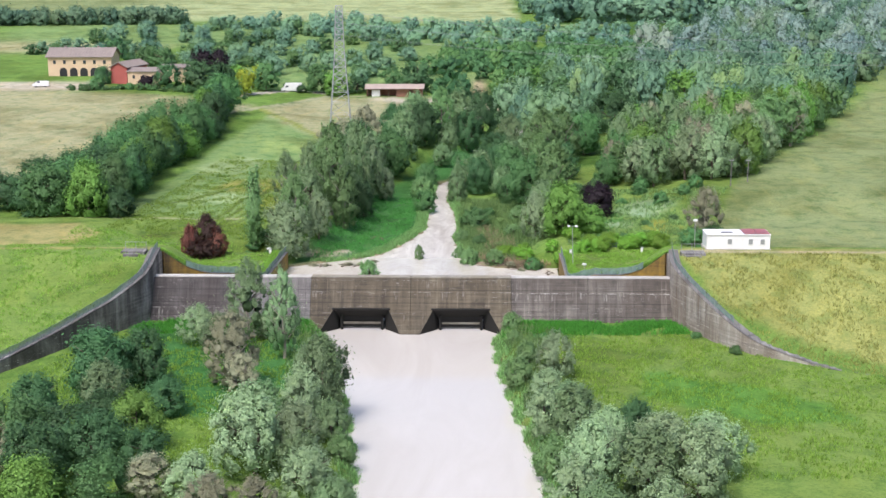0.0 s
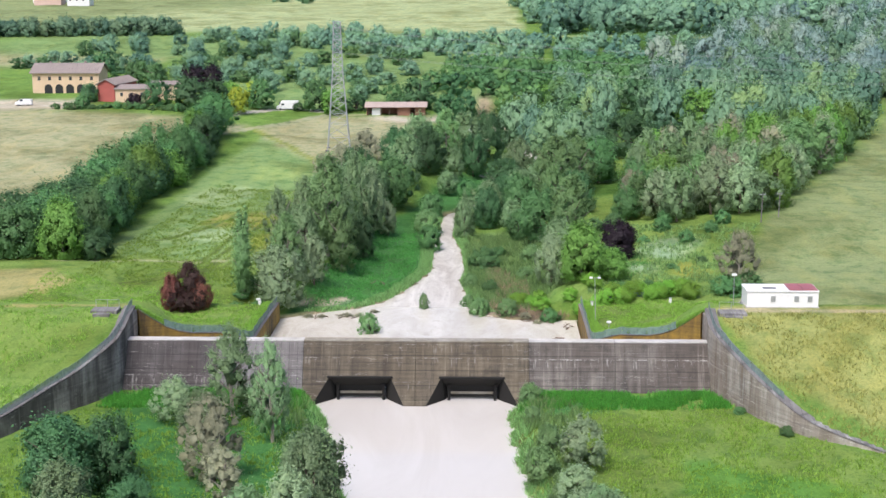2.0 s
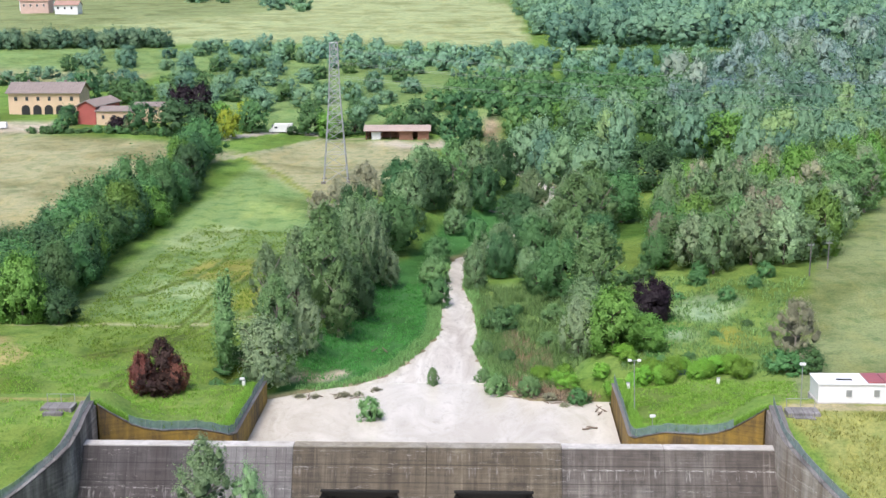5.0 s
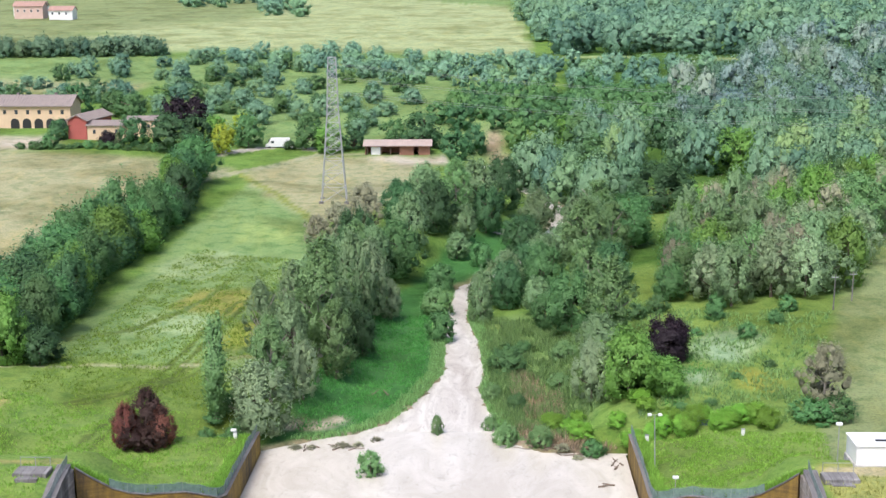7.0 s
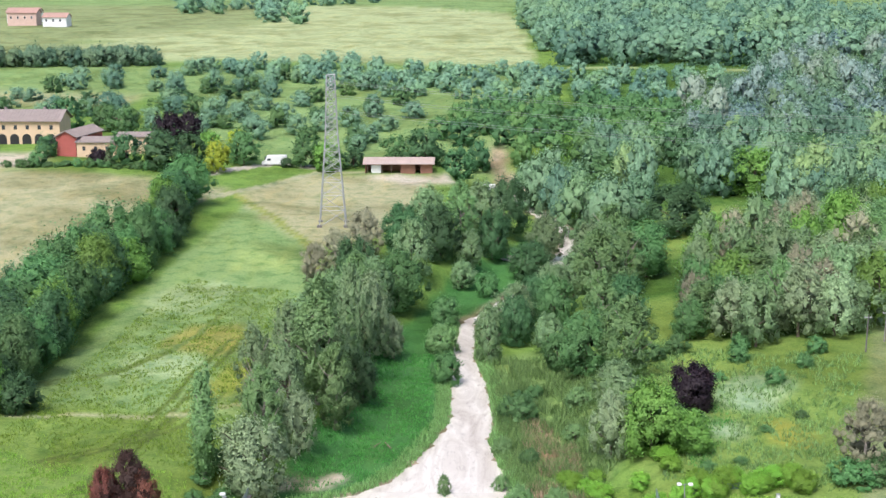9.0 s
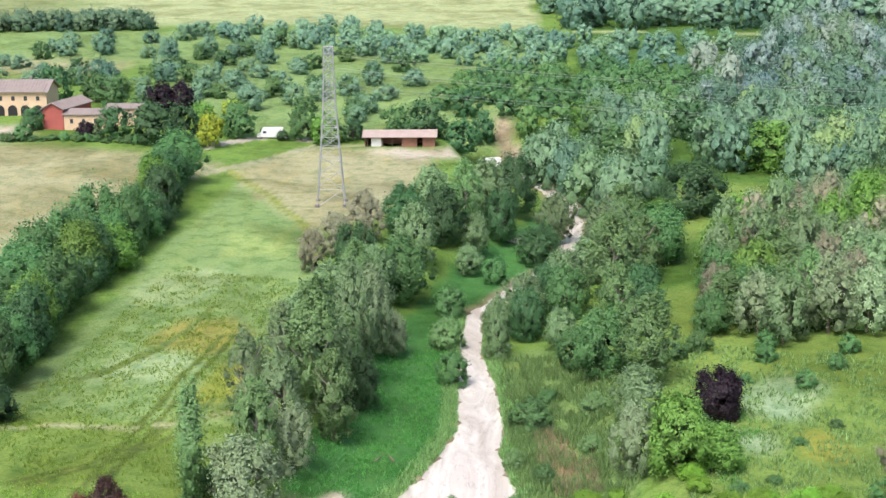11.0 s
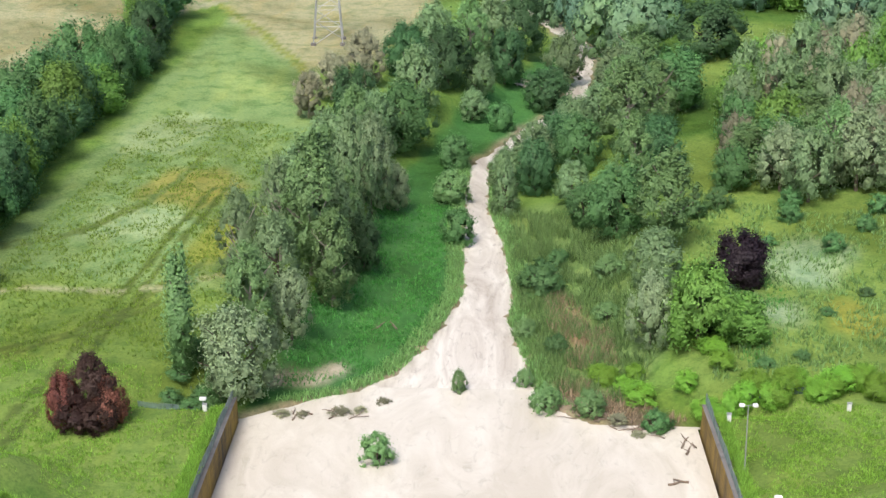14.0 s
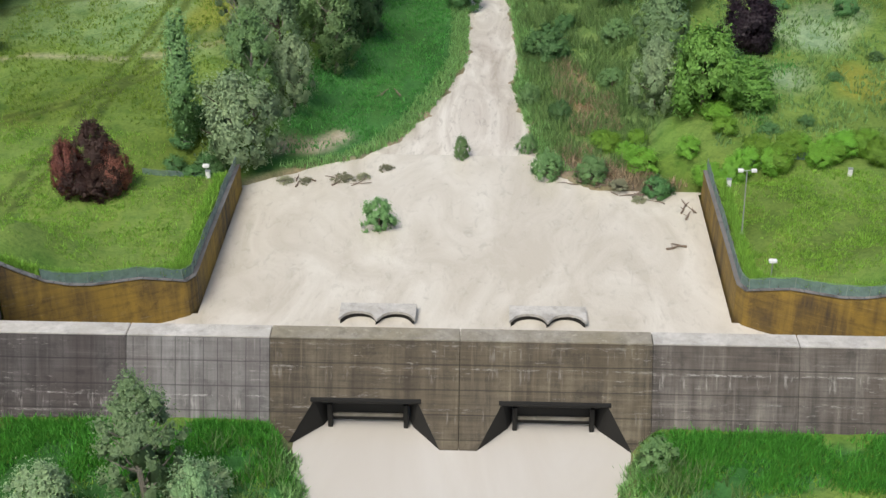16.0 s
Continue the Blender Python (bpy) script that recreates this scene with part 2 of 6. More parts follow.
M_SHEDWALL = plain("brick_red_boards", (0.30, 0.15, 0.10), 0.9, grain=2)
M_GLASS = plain("window_glass", (0.05, 0.06, 0.07), 0.12)
M_PINK = plain("pink_plaster", (0.60, 0.43, 0.36), 0.9, grain=1.5)
M_TERRA = plain("terracotta_roof", (0.40, 0.25, 0.20), 0.9, grain=2)
M_TYRE = plain("tyre_rubber", (0.02, 0.02, 0.02), 0.9)
M_TRACK = plain("pale_gravel", (0.46, 0.42, 0.36), 0.95, grain=3)
M_WOOD = plain("driftwood", (0.20, 0.15, 0.11), 0.9)

M_NET, _t, _b = material("fence_netting")
_b.inputs["Base Color"].default_value = (0.17, 0.25, 0.23, 1)
_b.inputs["Roughness"].default_value = 0.7
_n = noise_tex(_t, coords(_t, where="World"), 1.5, 4)
_t.links.new(ramp(_t, _n, ((0.3, 0.50), (0.7, 0.9))), _b.inputs["Alpha"])

L_DARK = leaves("dark_green_leaves", (0.068, 0.155, 0.058))
L_GREEN = leaves("green_leaves", (0.098, 0.21, 0.07))
L_BRIGHT = leaves("fresh_green_leaves", (0.15, 0.29, 0.055))
L_SILVER = leaves("silver_green_leaves", (0.26, 0.36, 0.185), 0.4, 0.15)
L_GREY = leaves("grey_green_leaves", (0.18, 0.285, 0.125), 0.45)
L_POPLAR = leaves("poplar_leaves", (0.16, 0.28, 0.10), 0.4)
L_DRY = leaves("sparse_dry_leaves", (0.27, 0.275, 0.17), 0.3)
L_PURPLE = leaves("dark_purple_leaves", (0.022, 0.012, 0.018), 0.4)
L_MAROON = leaves("dark_maroon_leaves", (0.048, 0.024, 0.020), 0.3)
L_RED = leaves("reddish_brown_leaves", (0.17, 0.058, 0.045), 0.35, 0.6)
L_YELLOW = leaves("yellow_green_leaves", (0.34, 0.42, 0.04), 0.3)
L_BRAMBLE = leaves("bramble_leaves", (0.19, 0.37, 0.045), 0.3)
# paler, bluer than the near trees' leaves: distance haze is put into the colour
L_HAZE = leaves("hazed_leaves", (0.155, 0.28, 0.165), 0.3, 0.22)
L_HAZE_GREY = leaves("hazed_silver_leaves", (0.27, 0.385, 0.33), 0.4, 0.22)
L_REED = leaves("reed_blades", (0.19, 0.33, 0.11), 0.3, 0.45)
L_GRASS = leaves("grass_blades", (0.20, 0.335, 0.05), 0.2, 0.4)
L_LUSH = leaves("rank_grass_blades", (0.075, 0.23, 0.03), 0.2, 0.5)
L_MEADOW = leaves("stream_meadow_blades", (0.085, 0.25, 0.055), 0.2, 0.3)
L_DEAD = leaves("dead_reed_blades", (0.33, 0.25, 0.165), 0.2, 0.3)
L_STRAW = leaves("straw_blades", (0.31, 0.33, 0.095), 0.2, 0.4)


# ---- mesh helpers ----
def mesh_from(name, verts, faces, mats, smooth_faces=False):
    me = bpy.data.meshes.new(name)
    me.from_pydata([tuple(v) for v in verts], [], [tuple(f) for f in faces])
    for m in mats if isinstance(mats, (list, tuple)) else [mats]:
        me.materials.append(m)
    if smooth_faces:
        me.polygons.foreach_set("use_smooth", np.ones(len(me.polygons), dtype=bool))
    me.update()
    return me


def quads_mesh(name, verts, mat, per=4):
    """A mesh of loose quads (or triangles) from an array of their corners in turn."""
    n = len(verts)
    me = bpy.data.meshes.new(name)
    me.vertices.add(n)
    me.vertices.foreach_set("co", np.asarray(verts, dtype=np.float32).ravel())
    me.loops.add(n)
    me.loops.foreach_set("vertex_index", np.arange(n, dtype=np.int32))
    me.polygons.add(n // per)
    me.polygons.foreach_set("loop_start", np.arange(0, n, per, dtype=np.int32))
    me.polygons.foreach_set("loop_total", np.full(n // per, per, dtype=np.int32))
    me.materials.append(mat)
    me.update()
    me.validate()
    return me


def part(name, bm, mat, parent=None, label=""):
    """Links a bmesh as one mesh object under a thing or a part."""
    me = bpy.data.meshes.new(name)
    bm.to_mesh(me)
    bm.free()
    for m in mat if isinstance(mat, (list, tuple)) else [mat]:
        me.materials.append(m)
    ob = new(name, me)
    ob.parent = parent
    return tagged(ob, label)


def mesh_part(name, me, parent=None, label=""):
    ob = new(name, me)
    ob.parent = parent
    return tagged(ob, label)


def thing(name, m, label, category, group="", kind=""):
    ob = new(name)
    ob.matrix_basis = m
    return tagged(ob, label, category, group, kind)


def add_box(bm, lo, hi, bevel=0.0):
    r = bmesh.ops.create_cube(bm, size=1.0)
    vs = r["verts"]
    for v in vs:
        v.co = Vector([lo[k] + (v.co[k] + 0.5) * (hi[k] - lo[k]) for k in range(3)])
    if bevel:
        es = list({e for v in vs for e in v.link_edges})
        bmesh.ops.bevel(bm, geom=es, offset=bevel, segments=2, affect="EDGES", clamp_overlap=True)
    return bm


def box(lo, hi, bevel=0.02):
    return add_box(bmesh.new(), lo, hi, bevel)


def add_bar(bm, a, b, r, r2=None, sides=6):
    a, b = Vector(a), Vector(b)
    m = Matrix.Translation((a + b) / 2) @ (b - a).to_track_quat("Z", "Y").to_matrix().to_4x4()
    bmesh.ops.create_cone(bm, cap_ends=True, segments=sides, radius1=r, radius2=r if r2 is None else r2, depth=(b - a).length, matrix=m)
    return bm


def bar(a, b, r, r2=None, sides=6):
    return add_bar(bmesh.new(), a, b, r, r2, sides)


def prism(poly, z0, z1):
    """An upright prism over a plan polygon."""
    bm = bmesh.new()
    lo = [bm.verts.new((x, y, z0)) for x, y in poly]
    hi = [bm.verts.new((x, y, z1)) for x, y in poly]
    bm.faces.new(lo[::-1])
    bm.faces.new(hi)
    n = len(poly)
    for k in range(n):
        bm.faces.new((lo[k], lo[(k + 1) % n], hi[(k + 1) % n], hi[k]))
    bmesh.ops.recalc_face_normals(bm, faces=bm.faces)
    return bm


def ground_at(x, y):
    return float(height(np.array([float(x)]), np.array([float(y)]))[0])


# ---- the lie of the land ----
WING_R = ((36.6, 6.0, 2.9), (36.2, 1.5, 2.75), (36.3, -2.7, 2.0), (39.0, -10.0, -0.3), (41.8, -15.5, -2.3), (44.7, -19.3, -3.8), (49.0, -22.4, -4.9), (52.4, -25.3, -5.4), (56.5, -27.2, -5.75))
WING_L = ((-36.6, 6.0, 2.9), (-36.2, 1.5, 2.6), (-36.4, -3.5, 1.1), (-39.3, -9.8, -1.0), (-41.4, -13.5, -1.9), (-44.2, -19.7, -3.0), (-48.3, -28.6, -4.2), (-53.0, -38.5, -5.3))
BANK_L = ((31, -23.0), (36, -22.9), (40, -17.4), (43, -11.4), (46.5, -8.1), (52, -5.4), (60, -3.0), (69, -0.8), (90, -1.2), (104, -1.1), (120, -0.4), (130, 4.2), (140, 8.0), (152, 14.5), (181, 19.5), (200, 22), (235, 12.5), (270, 6))
BANK_R = ((31, 22.0), (33, 16.2), (37.4, 11), (41, 7.2), (61, 4.1), (69, 4.9), (85, 3.9), (99, 2.0), (120, 2.2), (133, 8.0), (142, 13), (150, 19.5), (184, 22.5), (200, 25.5), (235, 16), (270, 9))
CHAN_L = ((-420, 16), (-190, 6), (-63, -1.2), (-50.6, -2.6), (-35.6, -5.0), (-17.1, -8.4), (-8, -10.3), (-4, -11.4), (3, -11.6))
CHAN_R = ((-420, 50), (-190, 28), (-63, 16.1), (-51.8, 15.1), (-39.2, 13.5), (-19.1, 11.5), (-8, 11.2), (-4, 11.9), (3, 12.0))


def along(table, v):
    return np.interp(v, [p[0] for p in table], [p[1] for p in table])


def smooth(a, b, v):
    k = np.clip((v - a) / (b - a), 0, 1)
    return k * k * (3 - 2 * k)


def wing_x(table, y):
    rows = sorted((p[1], p[0]) for p in table)
    return np.interp(y, [r[0] for r in rows], [r[1] for r in rows])


def water_level(y):
    return -6.6 + np.clip(y - 45, 0, 300) * 0.012


def height(x, y):
    """The ground's height at x, y (arrays)."""
    base = np.interp(y, [-400, 0, 100, 175, 240, 330, 420, 600, 900, 1300, 2500], [-5.6, -3.2, -2.6, 0.3, 3.5, 10, 18, 26, 35, 40, 42])
    base = base + smooth(-40, -95, x) * smooth(100, 200, y) * 3.5 * (1 - smooth(230, 380, y))
    base = base + 1.6 * smooth(-44, -60, x) * smooth(20, 34, y) * (1 - smooth(46, 66, y))
    base = base + 2.6 * smooth(34, 54, x) * smooth(58, 86, y) * (1 - smooth(110, 210, y))
    base = base + 0.12 * np.sin(x * 0.31 + y * 0.17) + 0.1 * np.sin(x * 0.13 - y * 0.41 + 1.3)
    lev_r = np.interp(y, [-60, -27, -25, -22.4, -19, -15.5, -10, -3, 3, 10, 22], [-5.6, -5.8, -5.5, -5.0, -4.0, -2.6, -0.7, 1.6, 2.6, 2.5, -3.0])
    lev_l = np.interp(y, [-60, -38, -28.6, -20, -10, -3.5, 3, 10, 22], [-5.6, -5.5, -4.4, -3.2, -1.2, 0.9, 2.5, 2.4, -3.0])
    lev = np.where(x > 0, lev_r, lev_l)
    # upstream of the dam the embankment fades towards the basin
    ax = np.abs(x)
    brow = np.interp(ax, [22, 24, 26.7, 30.3, 33.4, 36.6, 39], [-3.6, -2.9, -2.1, -1.7, -0.5, 2.0, 2.5])
    up = np.where(ax < 39, base + (brow - base) * smooth(24, 11, y), np.where(y < 22, lev, base))
    down = lev + 0.15 * np.sin(x * 0.37 + y * 0.2) * smooth(-60, -20, y)
    slack = 0.55 + 0.5 * smooth(-6, -16, y)
    inner = (x < wing_x(WING_R, y) + slack) & (x > wing_x(WING_L, y) - slack)
    floor = -5.6 + 0.12 * np.sin(x * 0.21 + y * 0.13)
    down = np.where(inner & (y < 3), floor, down)
    z = np.where(y > 3, up, down)
    # behind the dam: the basin between its walls
    edge = np.interp(np.abs(x), [23, 36.9], [12.9, 6.0]) + 0.45
    pool = (y > 1) & (((np.abs(x) < 23.0) & (y < 36)) | ((np.abs(x) < 36.9) & (y < edge)))
    z = np.where(pool, -8.5, z)
    # the stream and its low banks
    d = np.maximum(along(BANK_L, y) - x, x - along(BANK_R, y))
    d = d + (0.4 * np.sin(y * 0.9 + x * 0.5) + 0.3 * np.sin(y * 2.3 - x)) * smooth(36, 40, y)
    wl = water_level(y)
    low = wl + 0.25 + 0.035 * np.clip(d, 0, 14)
    bank = low + (z - low) * smooth(9, 19, d)
    bank = np.where(d < 0, wl - 1.2 * smooth(0, -1.2, d) + 0.0, np.where(d < 0.8, wl + 0.25 * d / 0.8, bank))
    reach = smooth(31, 36, y) * (1 - smooth(250, 285, y))
    z = np.where((y > 31) & ~pool, np.minimum(z, z + (bank - z) * reach), z)
    # the channel below the dam
    e = np.maximum(along(CHAN_L, y) - x, x - along(CHAN_R, y))
    e = e + (0.45 * np.sin(y * 0.83 + x * 0.2) + 0.3 * np.sin(y * 2.1)) * smooth(-5, -9, y)
    z = np.where((y < 1.2) & (e < 4), -8.6 + (z + 8.6) * smooth(-1.2, 3.2, e), z)
    return z


# ---- ground ----
def steps(parts):
    out = []
    for a, b, s in parts:
        out += list(np.arange(a, b, s))
    return np.array(out + [parts[-1][1]])


def inside(poly, x, y):
    """1 inside a plan polygon, 0 outside."""
    hit = np.zeros(x.shape, dtype=bool)
    n = len(poly)
    for k in range(n):
        (x0, y0), (x1, y1) = poly[k], poly[(k + 1) % n]
        cross = ((y0 > y) != (y1 > y)) & (x < (x1 - x0) * (y - y0) / (y1 - y0 + 1e-9) + x0)
        hit ^= cross
    return hit


GRASS, LUSH, PALE = (0.175, 0.26, 0.058), (0.06, 0.175, 0.045), (0.20, 0.295, 0.105)
TAN, OLIVE, WOODFLOOR = (0.345, 0.33, 0.185), (0.235, 0.275, 0.12), (0.08, 0.16, 0.03)
REEDBED, EARTH, SAND = (0.17, 0.26, 0.08), (0.29, 0.20, 0.11), (0.50, 0.43, 0.34)
FIELDS = (
    (PALE, ((-60, 60), (-27, 45), (-22, 110), (-30, 165), (-52, 200), (-56, 150))),
    (GRASS, ((-120, 0), (-22, 12), (-27, 60), (-60, 66), (-75, 60), (-120, 70))),
    ((0.33, 0.30, 0.12), ((-70, 28), (-57, 31), (-55, 40), (-62, 48), (-90, 46), (-110, 30))),
    (LUSH, ((-22, 37), (-17, 70), (-12, 110), (-2, 150), (16, 200), (30, 200), (20, 150), (2, 110), (1, 70), (-8, 44))),
    (REEDBED, ((3, 42), (3, 100), (20, 100), (22, 52), (16, 38))),
    (GRASS, ((22, 12), (22, 60), (30, 110), (50, 100), (66, 90), (44, 30), (42, 12))),
    (WOODFLOOR, ((26, 112), (40, 95), (58, 92), (120, 240), (200, 500), (260, 800), (60, 760), (40, 440), (20, 250), (26, 160))),
    (OLIVE, ((43, 26), (62, 92), (84, 140), (112, 205), (150, 300), (600, 700), (700, -20), (44, 12))),
    (GRASS, ((38, 150), (66, 170), (66, 200), (44, 198))),
    (GRASS, ((30, 92), (42, 96), (36, 125), (29, 120))),
    (TAN, ((-58, 216), (-62, 196), (-62, 150), (-70, 112), (-84, 92), (-180, 80), (-420, 60), (-420, 240), (-122, 226))),
    (TAN, ((-55, 212), (-43, 238), (-10, 233), (-9, 206), (-20, 168), (-31, 160), (-51, 198))),
    (SAND, ((-29, 237), (-6, 238), (-2, 229), (-14, 224), (-24, 233))),
    (SAND, ((0, 243), (14, 262), (18, 255), (8, 240))),
    (SAND, ((-150, 226), (-112, 229), (-110, 240), (-114, 250), (-160, 246))),
    (PALE, ((-200, 372), (-108, 358), (-90, 300), (-60, 250), (10, 260), (30, 420), (-200, 440))),
    (TAN, ((-420, 360), (-172, 372), (-113, 358), (-118, 338), (-420, 330))),
    ((0.36, 0.40, 0.20), ((-150, 446), (-101, 457), (25, 432), (21, 754), (-50, 845), (-130, 850), (-120, 640), (-190, 560))),
    (OLIVE, ((-205, 445), (-152, 446), (-192, 560), (-125, 640), (-135, 860), (-600, 900), (-600, 440))),
    (PALE, ((150, 800), (190, 640), (320, 560), (700, 800), (700, 1500), (150, 1500))),
    (PALE, ((-600, 860), (-50, 850), (20, 760), (60, 1500), (-600, 1500))),
    (LUSH, ((-36, -45), (-8, -45), (-11, -4), (-36, -4))),
    (LUSH, ((13, -14), (20, -12), (36, -5), (13, -4))),
    ((0.30, 0.315, 0.10), ((37, 9), (80, 9), (400, 9), (400, -22), (62, -25), (47, -17), (40, -8))),
    (GRASS, ((36, -4), (48, -23), (60, -28), (400, -26), (400, -200), (30, -200), (16, -63), (14, -14))),
    (GRASS, ((-37, 6), (-41, -13), (-49, -30), (-60, -50), (-400, -50), (-400, 8))),
    ((0.27, 0.27, 0.07), ((-47, 92), (-37, 89), (-31, 98), (-36, 106), (-45, 105))),
    ((0.30, 0.39, 0.19), ((-51, 78), (-40, 76), (-36, 84), (-41, 90), (-50, 88))),
    ((0.29, 0.38, 0.18), ((-55, 112), (-44, 114), (-38, 130), (-49, 134), (-55, 126))),
    ((0.26, 0.35, 0.12), ((-45, 140), (-32, 142), (-34, 156), (-46, 160))),
    ((0.24, 0.27, 0.05), ((-36, 66), (-29, 70), (-28, 84), (-34, 86))),
    ((0.26, 0.36, 0.2), ((35, 66), (42, 64), (47, 74), (42, 80), (36, 76))),
    ((0.25, 0.27, 0.05), ((38, 52), (44, 50), (46, 58), (41, 62))),
    ((0.26, 0.35, 0.19), ((31, 54), (36, 53), (37, 59), (32, 60))),
    ((0.20, 0.155, 0.11), ((8, 41), (13, 37), (21.5, 32), (22, 35.5), (15, 41), (10, 45))),
    ((0.30, 0.26, 0.10), ((62, -44), (80, -40), (80, -60), (58, -58))),
    ((0.11, 0.24, 0.04), ((30, -26), (44, -32), (52, -44), (40, -46), (28, -36))),
    (SAND, ((-21, 42.5), (-15, 44), (-12.5, 47), (-13.5, 49), (-17, 46), (-21, 45))),
    (EARTH, ((9, 66), (12, 65), (15, 54), (12, 50), (10, 57))),
)


def build_ground():
    xs = np.unique(np.round(np.concatenate([steps([(-1600, -300, 65), (-300, -120, 9), (-120, -62, 2.4), (-62, 62, 0.62), (62, 130, 2.4), (130, 300, 9), (300, 1600, 65)])]), 3))
    ys = np.unique(np.round(np.concatenate([steps([(-600, -200, 20), (-200, -75, 4), (-75, 52, 0.62), (52, 150, 1.3), (150, 280, 2.6), (280, 560, 7), (560, 1000, 16), (1000, 2600, 80)])]), 3))
    X, Y = np.meshgrid(xs, ys)
    Z = height(X, Y)
    Z = Z + 0.05 * np.sin(X * 1.9 + 0.7 * Y) * np.sin(Y * 1.7 - X) * (Z > -6)
    n, m = len(xs), len(ys)
    co = np.stack([X, Y, Z], -1).reshape(-1, 3).astype(np.float32)
    idx = np.arange(n * m).reshape(m, n)
    quads = np.stack([idx[:-1, :-1], idx[:-1, 1:], idx[1:, 1:], idx[1:, :-1]], -1).reshape(-1, 4)
    me = bpy.data.meshes.new("ground")
    me.vertices.add(len(co))
    me.vertices.foreach_set("co", co.ravel())
    me.loops.add(quads.size)
    me.loops.foreach_set("vertex_index", quads.ravel().astype(np.int32))
    me.polygons.add(len(quads))
    me.polygons.foreach_set("loop_start", np.arange(0, quads.size, 4, dtype=np.int32))
    me.polygons.foreach_set("loop_total", np.full(len(quads), 4, dtype=np.int32))
    me.polygons.foreach_set("use_smooth", np.ones(len(quads), dtype=bool))
    # land cover: field by field, with ragged edges
    wob = np.clip((np.abs(Y) - 20) / 300, 0.25, 3.0)
    WX = X + wob * (1.1 * np.sin(Y * 0.63 + X * 0.21) + 0.8 * np.sin(Y * 1.7 + 0.5))
    WY = Y + wob * (1.1 * np.sin(X * 0.57 - Y * 0.2) + 0.8 * np.sin(X * 1.5 + 1.1))
    col = np.empty((m, n, 3))
    col[:] = (0.15, 0.25, 0.05)
    for tint, poly in FIELDS:
        col[inside(poly, WX, WY)] = tint
    d = np.maximum(along(BANK_L, Y) - WX, WX - along(BANK_R, Y))
    edge = (Y > 31) & (Y < 280) & (np.abs(X) < 60)
    col[edge & (d < 1.0)] = (0.34, 0.27, 0.19)
    e = np.maximum(along(CHAN_L, Y) - WX, WX - along(CHAN_R, Y))
    col[(Y < -3) & (e < 1.0)] = (0.26, 0.22, 0.14)
    # soften the borders
    for _ in range(2):
        col[1:-1, 1:-1] = (col[1:-1, 1:-1] * 2 + col[:-2, 1:-1] + col[2:, 1:-1] + col[1:-1, :-2] + col[1:-1, 2:]) / 6
    # tractor ruts, footpaths and lanes
    def lane(points, half, tint):
        for (x0, y0), (x1, y1) in zip(points, points[1:]):
            dx, dy = x1 - x0, y1 - y0
            k = np.clip(((X - x0) * dx + (Y - y0) * dy) / (dx * dx + dy * dy), 0, 1)
            col[np.hypot(X - x0 - k * dx, Y - y0 - k * dy) < half] = tint
    for off in (0.0, 1.9):
        lane(((-43.5 + off, 24), (-41.6 + off, 36), (-40.2 + off, 50), (-39.2 + off, 63.5), (-38.0 + off, 80), (-36.4 + off, 98)), 0.5, (0.105, 0.15, 0.035))
        lane(((-49.5 + off, 42), (-46 + off, 45.5), (-42.1 + off, 48), (-37 + off, 57), (-34 + off, 70)), 0.45, (0.12, 0.17, 0.04))
        lane(((-62, 70 + off), (-52, 76 + off), (-44, 90 + off), (-40, 112 + off)), 0.45, (0.15, 0.205, 0.06))
    lane(((-62, 57.5), (-53.8, 58.7), (-48.4, 60.1), (-43, 59.6), (-36, 61), (-27, 66)), 0.5, (0.33, 0.34, 0.19))
    lane(((-56, 210), (-44, 190), (-32, 163), (-28, 140)), 0.9, (0.24, 0.27, 0.07))
    lane(((-60, 206), (-50, 222), (-40, 240), (-28, 240)), 1.5, (0.33, 0.33, 0.2))
    lane(((-66, 231), (-57, 245), (-50, 250), (-40, 246)), 1.7, (0.48, 0.44, 0.38))
    lane(((40, 6.5), (53, 6.2), (90, 6.5), (300, 8)), 1.1, (0.42, 0.37, 0.22))
    lane(((-38, 8), (-60, 7), (-200, 8)), 0.8, (0.30, 0.28, 0.10))
    lane(((20, 432), (60, 425), (120, 420), (200, 430)), 2.2, (0.36, 0.42, 0.2))
    a = me.color_attributes.new("cover", "FLOAT_COLOR", "POINT")
    a.data.foreach_set("color", np.concatenate([col, np.ones((m, n, 1))], -1).astype(np.float32).ravel())
    me.materials.append(M_GROUND)
    me.update()
    return tagged(new("ground", me), "grassy river valley with meadows, fields and earth banks", "ground", kind="structure")


build_ground()


# ---- water ----
def water_strip(name, rows, mat, label, cross=8):
    """A strip of water over rows of (y, left, right, z)."""
    vs, fs = [], []
    for y, a, b, z in rows:
        for k in range(cross + 1):
            vs.append((a + (b - a) * k / cross, y, z))
    for r in range(len(rows) - 1):
        for k in range(cross):
            i = r * (cross + 1) + k
            fs.append((i, i + 1, i + cross + 2, i + cross + 1))
    return tagged(new(name, mesh_from(name, vs, fs, mat, True)), label, "water", kind="structure")


